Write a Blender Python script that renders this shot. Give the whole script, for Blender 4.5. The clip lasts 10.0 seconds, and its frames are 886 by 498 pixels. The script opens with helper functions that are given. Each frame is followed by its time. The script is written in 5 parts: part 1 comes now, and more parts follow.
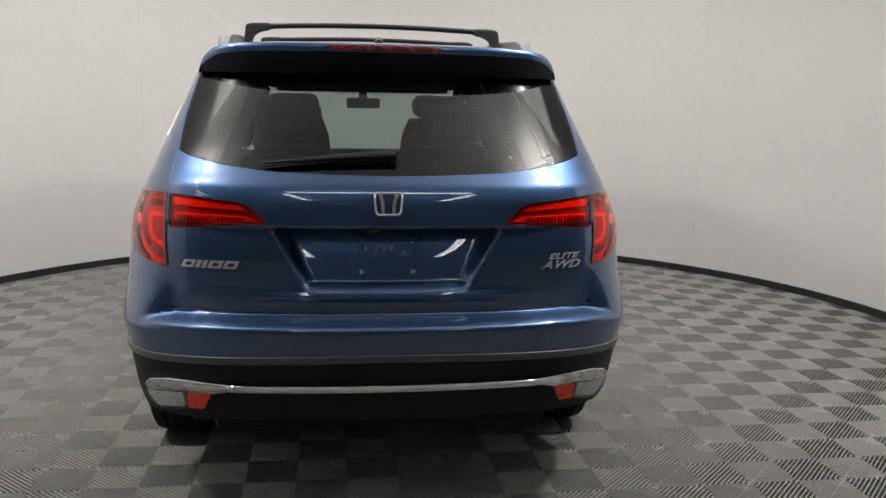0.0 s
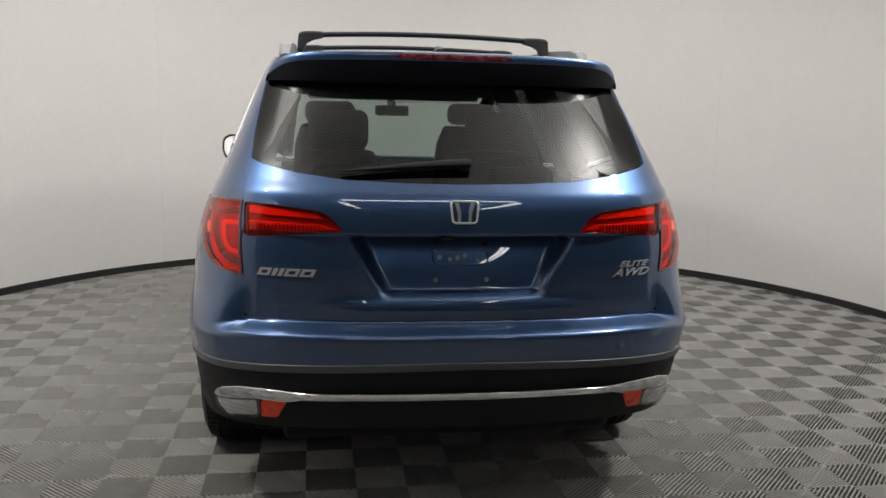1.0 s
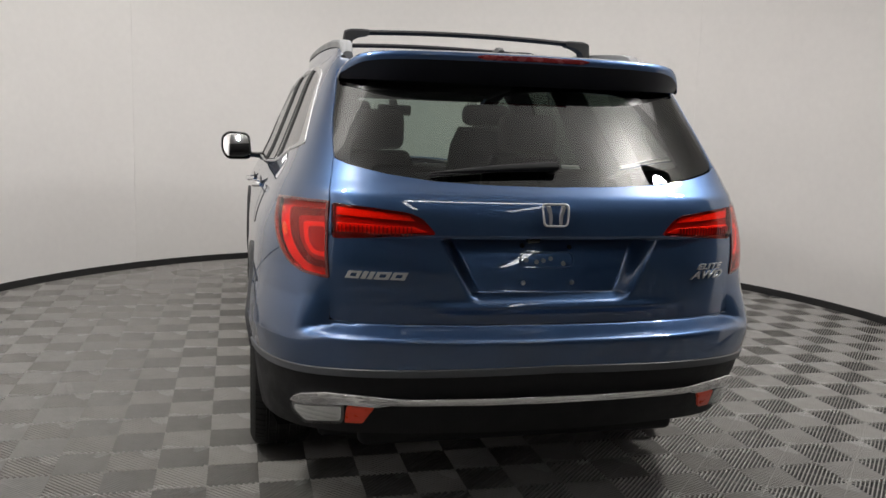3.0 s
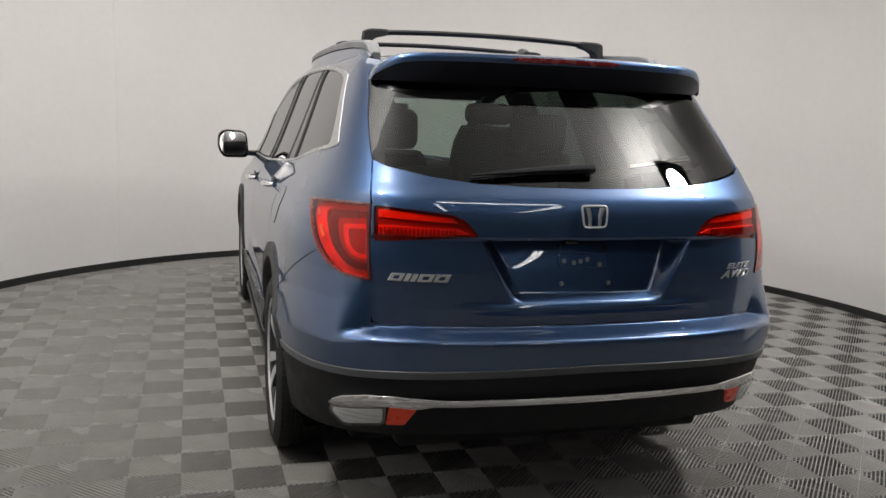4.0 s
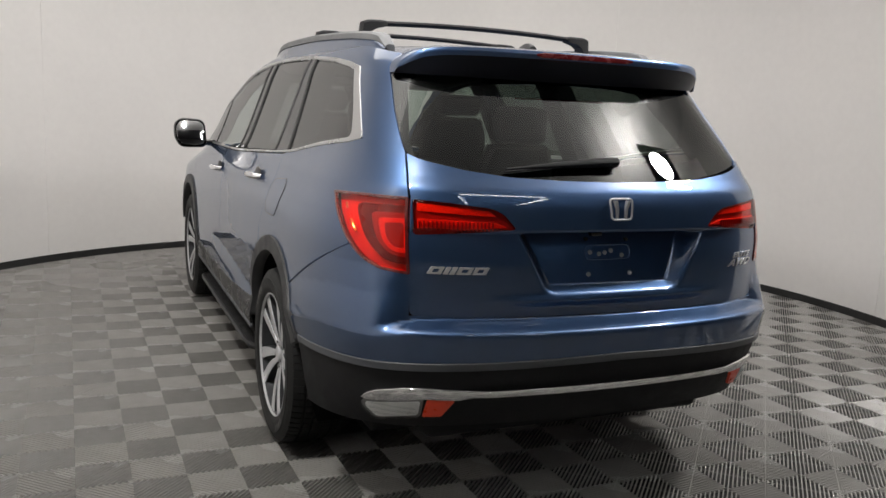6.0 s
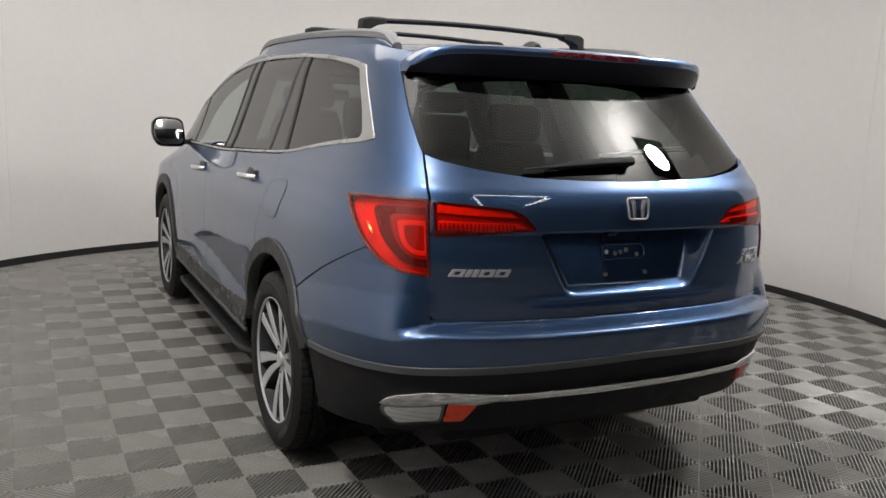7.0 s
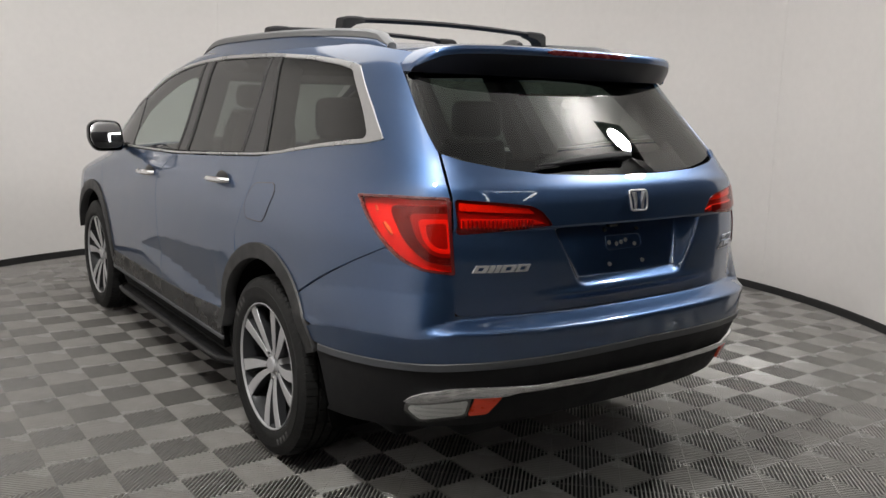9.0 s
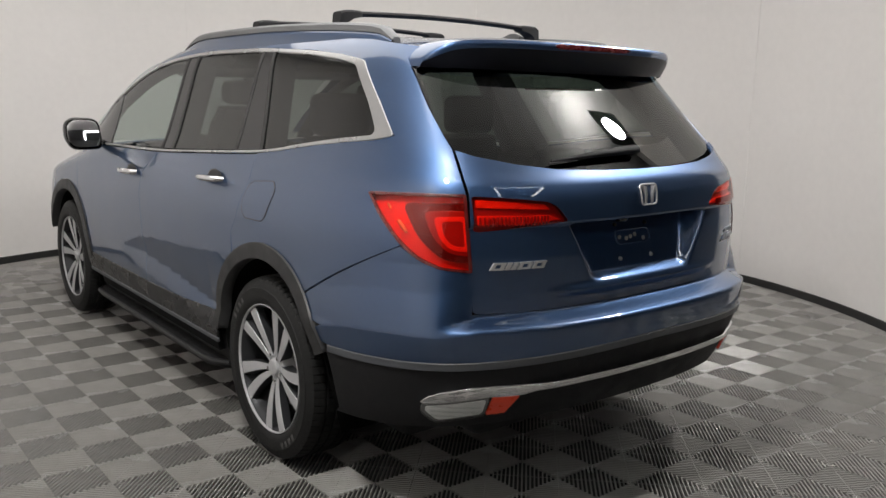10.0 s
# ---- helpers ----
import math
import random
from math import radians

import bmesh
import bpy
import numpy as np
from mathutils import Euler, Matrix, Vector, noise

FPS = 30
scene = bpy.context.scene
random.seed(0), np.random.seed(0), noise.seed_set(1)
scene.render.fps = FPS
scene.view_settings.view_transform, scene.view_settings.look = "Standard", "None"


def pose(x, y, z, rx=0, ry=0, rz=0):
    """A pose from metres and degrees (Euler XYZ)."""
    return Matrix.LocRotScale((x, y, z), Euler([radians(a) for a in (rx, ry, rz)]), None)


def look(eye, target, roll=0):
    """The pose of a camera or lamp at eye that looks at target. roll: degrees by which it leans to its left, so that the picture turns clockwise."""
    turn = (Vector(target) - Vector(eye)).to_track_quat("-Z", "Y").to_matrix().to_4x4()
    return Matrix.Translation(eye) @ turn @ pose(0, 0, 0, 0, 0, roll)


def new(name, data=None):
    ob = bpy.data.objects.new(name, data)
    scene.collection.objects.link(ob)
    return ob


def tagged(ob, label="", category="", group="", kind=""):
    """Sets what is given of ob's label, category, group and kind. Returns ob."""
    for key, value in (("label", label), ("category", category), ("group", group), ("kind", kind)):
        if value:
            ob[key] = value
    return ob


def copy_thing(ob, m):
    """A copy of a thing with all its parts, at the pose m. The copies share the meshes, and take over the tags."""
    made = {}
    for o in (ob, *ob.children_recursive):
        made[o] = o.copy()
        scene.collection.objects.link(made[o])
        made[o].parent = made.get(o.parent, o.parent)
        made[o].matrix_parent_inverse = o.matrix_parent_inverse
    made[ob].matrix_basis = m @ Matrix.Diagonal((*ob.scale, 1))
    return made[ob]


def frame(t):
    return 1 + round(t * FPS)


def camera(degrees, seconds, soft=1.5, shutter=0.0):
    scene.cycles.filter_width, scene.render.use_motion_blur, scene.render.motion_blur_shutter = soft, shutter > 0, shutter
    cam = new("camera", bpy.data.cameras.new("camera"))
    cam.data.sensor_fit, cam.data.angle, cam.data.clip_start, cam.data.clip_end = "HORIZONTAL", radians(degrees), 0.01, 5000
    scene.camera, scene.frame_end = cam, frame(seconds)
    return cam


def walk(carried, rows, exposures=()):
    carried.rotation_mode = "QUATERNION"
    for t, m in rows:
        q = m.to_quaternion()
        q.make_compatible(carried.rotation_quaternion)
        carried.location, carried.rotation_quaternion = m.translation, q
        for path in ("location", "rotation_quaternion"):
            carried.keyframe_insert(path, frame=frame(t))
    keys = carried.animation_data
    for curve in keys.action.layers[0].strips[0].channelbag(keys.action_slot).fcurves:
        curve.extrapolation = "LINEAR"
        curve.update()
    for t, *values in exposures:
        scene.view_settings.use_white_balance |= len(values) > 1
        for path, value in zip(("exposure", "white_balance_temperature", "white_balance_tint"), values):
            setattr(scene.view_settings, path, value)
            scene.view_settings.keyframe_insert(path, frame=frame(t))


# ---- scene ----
cam = camera(56.1, 10.0)
PATH = [
    (0, (-0.159, -2.583, 1.444), (0.089, -0.626, 1.116), 1.0),
    (0.5, (-0.274, -2.583, 1.434), (-0.022, -0.625, 1.112), 1.3),
    (1, (-0.449, -2.558, 1.446), (-0.169, -0.603, 1.134), 1.1),
    (1.5, (-0.62, -2.554, 1.449), (-0.295, -0.605, 1.145), 0.9),
    (2, (-0.739, -2.534, 1.444), (-0.366, -0.594, 1.134), 1.4),
    (2.5, (-0.861, -2.481, 1.44), (-0.443, -0.55, 1.131), 1.8),
    (4, (-1.239, -2.376, 1.458), (-0.684, -0.482, 1.138), 2.1),
    (4.5, (-1.4, -2.352, 1.472), (-0.784, -0.477, 1.146), 2.0),
    (5, (-1.528, -2.328, 1.472), (-0.845, -0.478, 1.138), 2.0),
    (5.5, (-1.608, -2.295, 1.462), (-0.868, -0.468, 1.125), 2.4),
    (7, (-1.869, -2.106, 1.471), (-0.968, -0.354, 1.123), 2.5),
    (7.5, (-1.977, -2.037, 1.482), (-1.03, -0.311, 1.131), 2.0),
    (8, (-2.104, -1.971, 1.48), (-1.102, -0.275, 1.133), 1.6),
    (8.5, (-2.219, -1.931, 1.485), (-1.122, -0.296, 1.134), 1.4),
    (9, (-2.277, -1.902, 1.476), (-1.132, -0.301, 1.123), 1.5),
    (9.5, (-2.334, -1.839, 1.463), (-1.148, -0.269, 1.105), 1.1),
    (10, (-2.405, -1.756, 1.477), (-1.179, -0.219, 1.112), 1.1),
]
walk(cam, [(t, look(eye, target, roll)) for t, eye, target, roll in PATH])

# ---- light ----
world = bpy.data.worlds.new("studio_world")
scene.world = world
world.use_nodes = True
world.node_tree.nodes["Background"].inputs[0].default_value = (0.9, 0.95, 1.0, 1)
world.node_tree.nodes["Background"].inputs[1].default_value = 0.03


def area_lamp(name, m, sx, sy, watts, colour=(1, 1, 1), spread=180):
    data = bpy.data.lights.new(name, "AREA")
    data.shape, data.size, data.size_y, data.energy, data.color = "RECTANGLE", sx, sy, watts, colour
    data.spread = radians(spread)
    ob = new(name, data)
    ob.matrix_world = m
    return ob


BOOTH_X, BOOTH_Y, BOOTH_R = 0.20, 2.56, 3.60
CEILING = 3.6
area_lamp("ceiling_softbox_light", pose(0.2, 2.7, CEILING - 0.16), 4.2, 4.2, 80, (1, 0.97, 0.94))


# ---- materials ----
def material(name, colour, rough=0.5, metal=0.0, coat=0.0, coat_rough=0.03, scale=60.0, vary=0.12, bump=0.0, bump_scale=400.0, ior=1.5, rough_vary=0.08, spec=0.5):
    m = bpy.data.materials.new(name)
    m.use_nodes = True
    n, l = m.node_tree.nodes, m.node_tree.links
    b = n["Principled BSDF"]
    b.inputs["Roughness"].default_value, b.inputs["Metallic"].default_value = rough, metal
    b.inputs["Coat Weight"].default_value, b.inputs["Coat Roughness"].default_value = coat, coat_rough
    b.inputs["Coat IOR"].default_value = 1.75
    b.inputs["IOR"].default_value, b.inputs["Specular IOR Level"].default_value = ior, spec
    co = n.new("ShaderNodeTexCoord")
    fine, wide = n.new("ShaderNodeTexNoise"), n.new("ShaderNodeTexNoise")
    fine.inputs["Scale"].default_value, wide.inputs["Scale"].default_value = scale, scale / 12
    fine.inputs["Detail"].default_value, wide.inputs["Detail"].default_value = 5, 3
    add = n.new("ShaderNodeMath")
    add.operation = "ADD"
    ramp = n.new("ShaderNodeMapRange")
    ramp.inputs["From Min"].default_value, ramp.inputs["From Max"].default_value = 0.6, 1.4
    ramp.inputs["To Min"].default_value, ramp.inputs["To Max"].default_value = 1 - vary, 1 + vary
    mul = n.new("ShaderNodeVectorMath")
    mul.operation = "SCALE"
    mul.inputs[0].default_value = colour
    for node in (fine, wide):
        l.new(co.outputs["Object"], node.inputs["Vector"])
    l.new(fine.outputs["Fac"], add.inputs[0])
    l.new(wide.outputs["Fac"], add.inputs[1])
    l.new(add.outputs[0], ramp.inputs["Value"])
    l.new(ramp.outputs["Result"], mul.inputs["Scale"])
    l.new(mul.outputs["Vector"], b.inputs["Base Color"])
    rr = n.new("ShaderNodeMapRange")
    rr.inputs["From Min"].default_value, rr.inputs["From Max"].default_value = 0.3, 0.7
    rr.inputs["To Min"].default_value, rr.inputs["To Max"].default_value = max(0, rough - rough_vary), min(1, rough + rough_vary)
    l.new(wide.outputs["Fac"], rr.inputs["Value"])
    l.new(rr.outputs["Result"], b.inputs["Roughness"])
    if bump:
        grain, bp = n.new("ShaderNodeTexNoise"), n.new("ShaderNodeBump")
        grain.inputs["Scale"].default_value, grain.inputs["Detail"].default_value = bump_scale, 4
        bp.inputs["Strength"].default_value, bp.inputs["Distance"].default_value = bump, 0.002
        l.new(co.outputs["Object"], grain.inputs["Vector"])
        l.new(grain.outputs["Fac"], bp.inputs["Height"])
        l.new(bp.outputs["Normal"], b.inputs["Normal"])
    return m


def glass_material(name, tint, rough=0.0, base=0.075):
    """Thin tinted pane: what passes is coloured by the tint, the gloss follows Fresnel."""
    m = bpy.data.materials.new(name)
    m.use_nodes = True
    n, l = m.node_tree.nodes, m.node_tree.links
    n.remove(n["Principled BSDF"])
    out = n["Material Output"]
    clear, gloss, mix, fres = n.new("ShaderNodeBsdfTransparent"), n.new("ShaderNodeBsdfGlossy"), n.new("ShaderNodeMixShader"), n.new("ShaderNodeMath")
    face, rise = n.new("ShaderNodeLayerWeight"), n.new("ShaderNodeMath")
    face.inputs["Blend"].default_value = 0.5
    rise.operation, rise.inputs[1].default_value = "POWER", 4.5
    fres.operation, fres.inputs[1].default_value, fres.inputs[2].default_value = "MULTIPLY_ADD", 1 - base, base
    l.new(face.outputs["Facing"], rise.inputs[0])
    l.new(rise.outputs[0], fres.inputs[0])
    clear.inputs["Color"].default_value = (*tint, 1)
    gloss.inputs["Roughness"].default_value = rough
    l.new(fres.outputs[0], mix.inputs[0])
    l.new(clear.outputs[0], mix.inputs[1])
    l.new(gloss.outputs[0], mix.inputs[2])
    l.new(mix.outputs[0], out.inputs["Surface"])
    return m


def glow_material(name, colour, strength):
    m = bpy.data.materials.new(name)
    m.use_nodes = True
    b = m.node_tree.nodes["Principled BSDF"]
    b.inputs["Base Color"].default_value = (*colour, 1)
    b.inputs["Emission Color"].default_value = (*colour, 1)
    b.inputs["Emission Strength"].default_value = strength
    return m


M_WALL = material("wall_paint", (0.74, 0.72, 0.70), 0.75, vary=0.03, scale=18, bump=0.03, bump_scale=90)
M_ROOM = material("room_paint", (0.07, 0.07, 0.072), 0.8, vary=0.05, scale=9, bump=0.2)
M_CEIL = material("ceiling_paint", (0.78, 0.77, 0.755), 0.85, vary=0.03, scale=9)
M_BASE = material("black_rubber_base", (0.012, 0.012, 0.012), 0.6, vary=0.3, scale=30, bump=0.2)
M_TILE = material("grey_floor_plastic", (0.29, 0.28, 0.265), 0.30, spec=0.6, vary=0.10, scale=14, bump=0.12, bump_scale=600, rough_vary=0.12)
M_UNDER = material("dark_underlay", (0.015, 0.015, 0.015), 0.8, vary=0.3)
M_PAINT = material("blue_metallic_paint", (0.043, 0.089, 0.191), 0.42, metal=0.90, coat=1.0, coat_rough=0.012, scale=60, vary=0.03, rough_vary=0.01)
M_BLACK = material("black_plastic_trim", (0.013, 0.013, 0.014), 0.6, spec=0.22, vary=0.2, scale=200, bump=0.25, bump_scale=900)
M_SILL = material("black_sill_plastic", (0.010, 0.010, 0.011), 0.28, vary=0.2, scale=120, bump=0.1, bump_scale=700)
M_ARCHIN = material("black_arch_liner", (0.004, 0.004, 0.004), 0.9, spec=0.1, vary=0.3, scale=60)
M_ARCH = material("dark_grey_arch_plastic", (0.020, 0.020, 0.021), 0.5, vary=0.15, scale=160, bump=0.2, bump_scale=800)
M_PILLAR = material("black_pillar_film", (0.014, 0.014, 0.015), 0.16, vary=0.15, rough_vary=0.03)
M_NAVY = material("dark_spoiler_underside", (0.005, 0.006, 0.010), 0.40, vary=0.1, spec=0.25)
M_GREY = material("grey_plastic_strip", (0.085, 0.09, 0.10), 0.45, metal=0.0, vary=0.1, scale=120, bump=0.1)
M_GLOSS = material("gloss_black_trim", (0.010, 0.010, 0.011), 0.12, vary=0.2, coat=0.6)
M_CHROME = material("chrome", (0.86, 0.86, 0.87), 0.04, metal=1.0, vary=0.02, rough_vary=0.015)
M_BADGE = material("bright_badge_plating", (0.58, 0.58, 0.59), 0.30, metal=0.6, vary=0.03, rough_vary=0.01)
M_SATIN = material("satin_silver_trim", (0.55, 0.55, 0.55), 0.30, metal=0.9, vary=0.04, rough_vary=0.05)
M_RAIL = material("silver_grey_rail", (0.17, 0.174, 0.18), 0.42, metal=0.5, vary=0.05)
M_RUBBER = material("tyre_rubber", (0.012, 0.012, 0.012), 0.58, spec=0.28, vary=0.25, scale=50, bump=0.3, bump_scale=500)
M_MARK = material("worn_white_tyre_mark", (0.07, 0.068, 0.066), 0.7, vary=0.3, scale=120)
M_ALLOY = material("machined_alloy", (0.50, 0.50, 0.51), 0.38, metal=0.25, vary=0.05, bump=0.05)
M_ALLOYDARK = material("dark_alloy_pocket", (0.030, 0.031, 0.034), 0.4, metal=0.35, vary=0.1)
M_STEEL = material("brake_steel", (0.30, 0.29, 0.28), 0.4, metal=1.0, vary=0.15)
M_CABIN = material("dark_cabin_trim", (0.005, 0.005, 0.0055), 0.85, spec=0.15, vary=0.15, scale=40)
M_SEAT = material("black_seat_leather", (0.006, 0.006, 0.006), 0.8, spec=0.15, vary=0.2, scale=70, bump=0.3, bump_scale=260)
M_LINER = material("grey_headliner", (0.05, 0.05, 0.048), 0.9, vary=0.06)
M_LAMPRED = material("red_lamp_reflector", (0.95, 0.060, 0.030), 0.42, metal=0.0, coat=0.7, vary=0.15, scale=260, bump=0.5, bump_scale=300)
M_LAMPDARK = material("dark_red_lamp_body", (0.10, 0.008, 0.007), 0.25, coat=0.7, vary=0.2, scale=200)
M_LAMPMID = material("red_lamp_chamber", (0.34, 0.016, 0.012), 0.40, metal=0.0, coat=0.7, vary=0.2, scale=200, bump=0.5, bump_scale=260)
M_REFLECT = material("orange_red_reflector", (0.92, 0.070, 0.022), 0.32, metal=0.0, coat=0.2, vary=0.1, scale=500, bump=0.2, bump_scale=900)
M_AMBER = material("amber_lamp_bulb", (1.0, 0.72, 0.22), 0.18, metal=0.5, coat=0.6, vary=0.1, scale=200)
M_REDLENS = glass_material("red_lens", (1.0, 0.34, 0.26), base=0.05)
M_CLEAR = glass_material("clear_lens", (0.93, 0.94, 0.94))
M_TINT = glass_material("tinted_glass", (0.31, 0.37, 0.33), base=0.085)
M_SIDE = glass_material("privacy_glass", (0.13, 0.15, 0.14), base=0.085)
M_FRONT = glass_material("front_door_glass", (0.42, 0.47, 0.44), base=0.08)
M_WIND = glass_material("windscreen_glass", (0.93, 1.0, 0.96))
M_HOUSING = material("silver_lamp_housing", (0.16, 0.155, 0.15), 0.32, metal=0.3, vary=0.08, scale=80)
M_FROST = material("frosted_lamp_lens", (0.74, 0.73, 0.71), 0.30, vary=0.12, scale=180, bump=0.3, bump_scale=220)
M_LAMPBODY = material("black_lamp_housing", (0.012, 0.012, 0.012), 0.5, vary=0.2)
M_WHITEGLOW = glow_material("lamp_diffuser", (1.0, 0.98, 0.95), 540.0)
M_PANELGLOW = glow_material("ceiling_diffuser", (1.0, 0.97, 0.94), 0.5)
M_TUBEGLOW = glow_material("tube_light", (0.97, 0.98, 1.0), 8.0)
# glow of the two added fill tubes at the west side
M_TUBEFILL = glow_material("wide_tube_light", (0.97, 0.98, 1.0), 4.0)


# ---- building tools ----
def link_mesh(name, verts, faces, mat, parent=None, label="", normals=None, smooth=True):
    me = bpy.data.meshes.new(name)
    me.from_pydata([tuple(v) for v in verts], [], [tuple(f) for f in faces])
    me.materials.append(mat)
    me.polygons.foreach_set("use_smooth", [smooth] * len(me.polygons))
    me.update()
    if normals is not None:
        me.normals_split_custom_set_from_vertices([tuple(v) for v in normals])
    ob = new(name, me)
    if parent is not None:
        ob.parent = parent
    if label:
        tagged(ob, label)
    return ob


def part(name, bm, mat, parent, label="", smooth=True, recalc=True):
    """Links a bmesh as one mesh object under a thing or a part."""
    me = bpy.data.meshes.new(name)
    if recalc:
        bmesh.ops.recalc_face_normals(bm, faces=bm.faces)
    bm.to_mesh(me)
    bm.free()
    me.materials.append(mat)
    if smooth:
        me.polygons.foreach_set("use_smooth", [True] * len(me.polygons))
        me.set_sharp_from_angle(angle=radians(35))
    ob = new(name, me)
    if parent is not None:
        ob.parent = parent
    if label:
        tagged(ob, label)
    return ob


def box(bm, x0, x1, y0, y1, z0, z1, bevel=0.0, m=None):
    made = bmesh.ops.create_cube(bm, size=1.0)["verts"]
    for v in made:
        v.co = Vector(((x0 + x1) / 2 + v.co.x * (x1 - x0), (y0 + y1) / 2 + v.co.y * (y1 - y0), (z0 + z1) / 2 + v.co.z * (z1 - z0)))
    if bevel:
        edges = list({e for v in made for e in v.link_edges})
        made = list({v for f in bmesh.ops.bevel(bm, geom=edges, offset=bevel, segments=3, profile=0.5, affect="EDGES")["faces"] for v in f.verts} | {v for v in made if v.is_valid})
    if m is not None:
        bmesh.ops.transform(bm, matrix=m, verts=made)
    return bm


def tube(bm, pts, radii, seg=12, flat=1.0, up=(0, 0, 1), caps=True):
    """A swept round bar; flat squashes it along up."""
    pts = [Vector(p) for p in pts]
    rings = []
    for i, p in enumerate(pts):
        d = (pts[min(i + 1, len(pts) - 1)] - pts[max(i - 1, 0)]).normalized()
        a = d.cross(Vector(up)).normalized()
        b = a.cross(d).normalized()
        r = radii[i] if isinstance(radii, (list, tuple)) else radii
        rings.append([bm.verts.new(p + a * r * math.cos(2 * math.pi * k / seg) + b * r * flat * math.sin(2 * math.pi * k / seg)) for k in range(seg)])
    for r0, r1 in zip(rings, rings[1:]):
        for k in range(seg):
            bm.faces.new((r0[k], r0[(k + 1) % seg], r1[(k + 1) % seg], r1[k]))
    if caps:
        bm.faces.new(rings[0][::-1])
        bm.faces.new(rings[-1])
    return bm


def lathe(bm, profile, seg=64, axis="x"):
    """Turns (along, radius) pairs round the axis."""
    rings = []
    for a, r in profile:
        ring = []
        for k in range(seg):
            c, s = math.cos(2 * math.pi * k / seg), math.sin(2 * math.pi * k / seg)
            ring.append(bm.verts.new((a, r * c, r * s) if axis == "x" else (r * c, r * s, a)))
        rings.append(ring)
    for r0, r1 in zip(rings, rings[1:]):
        for k in range(seg):
            bm.faces.new((r0[k], r0[(k + 1) % seg], r1[(k + 1) % seg], r1[k]))
    return rings


def curve(*pts):
    """A smooth curve without overshoot through (u, v) pairs."""
    u, v = np.array(pts, float).T
    h, d = np.diff(u), np.diff(v) / np.diff(u)
    m = np.zeros(len(u))
    m[0], m[-1] = d[0], d[-1]
    for i in range(1, len(u) - 1):
        if d[i - 1] * d[i] > 0:
            w1, w2 = 2 * h[i] + h[i - 1], h[i] + 2 * h[i - 1]
            m[i] = (w1 + w2) / (w1 / d[i - 1] + w2 / d[i])

    def at(q):
        q = np.clip(np.asarray(q, float), u[0], u[-1])
        i = np.clip(np.searchsorted(u, q, side="right") - 1, 0, len(h) - 1)
        t = (q - u[i]) / h[i]
        return (2 * t**3 - 3 * t**2 + 1) * v[i] + (t**3 - 2 * t**2 + t) * h[i] * m[i] + (3 * t**2 - 2 * t**3) * v[i + 1] + (t**3 - t**2) * h[i] * m[i + 1]

    return at


def bell(q, width):
    return np.exp(-((np.asarray(q, float) / width) ** 2))


def step(q, a, b):
    t = np.clip((np.asarray(q, float) - a) / (b - a), 0, 1)
    return t * t * (3 - 2 * t)
# ---- the body's surface ----
# y runs forward from the rear bumper, x to the driver's right. s goes round the outline: a turn about
# (0, YC) behind YC, then straight along the side. All for the right half; the left mirrors it.
YC, R0 = 1.25, 0.9
SIDE0 = R0 * math.pi / 2
half_width = curve((0.15, 0.90), (0.3, 0.935), (0.45, 0.958), (0.6, 0.966), (0.75, 0.962), (0.9, 0.950), (1.0, 0.938), (1.08, 0.914), (1.14, 0.886), (1.19, 0.866), (1.236, 0.842), (1.30, 0.814), (1.40, 0.773), (1.5, 0.733), (1.6, 0.692), (1.66, 0.656), (1.70, 0.615), (1.74, 0.50))
gate_y = curve((0.20, 0.42), (0.28, 0.26), (0.36, 0.135), (0.46, 0.072), (0.55, 0.036), (0.61, 0.016), (0.68, 0.003), (0.742, 0.0), (0.749, 0.003), (0.755, 0.014), (0.775, 0.078), (0.781, 0.089), (0.85, 0.086), (0.95, 0.086), (1.07, 0.098), (1.143, 0.106), (1.19, 0.122), (1.24, 0.165), (1.30, 0.215), (1.40, 0.30), (1.50, 0.385), (1.57, 0.44), (1.64, 0.50), (1.72, 0.60))
front_y = curve((0.2, 4.80), (0.35, 4.90), (0.55, 4.94), (0.8, 4.92), (0.92, 4.84), (1.0, 4.66), (1.06, 4.48), (1.12, 4.36), (1.2, 4.24), (1.3, 4.08), (1.45, 3.82), (1.55, 3.60), (1.63, 3.36), (1.70, 3.05), (1.74, 2.8))
pane_w = curve((1.05, 0.905), (1.30, 0.808), (1.50, 0.738), (1.72, 0.655))
pane_y = curve((1.05, 0.010), (1.24, 0.166), (1.40, 0.301), (1.57, 0.452), (1.70, 0.575))
BOW = 0.11
hollow_top = curve((1.3, 0.83), (1.52, 0.812), (1.72, 0.775), (2.59, 0.716), (2.88, 0.640), (3.1, 0.60))
hollow_low = curve((1.3, 0.51), (1.72, 0.535), (2.27, 0.605), (2.88, 0.640), (3.1, 0.61))
# the bumper's crease, falling towards the wheel arch
crease_z = curve((0.40, 0.745), (0.50, 0.738), (0.60, 0.717), (0.67, 0.714), (0.77, 0.703), (0.914, 0.670))
squareness = curve((0.3, 4.2), (0.6, 4.4), (0.8, 4.6), (1.0, 5.0), (1.16, 5.4), (1.3, 6.1), (1.6, 6.1))


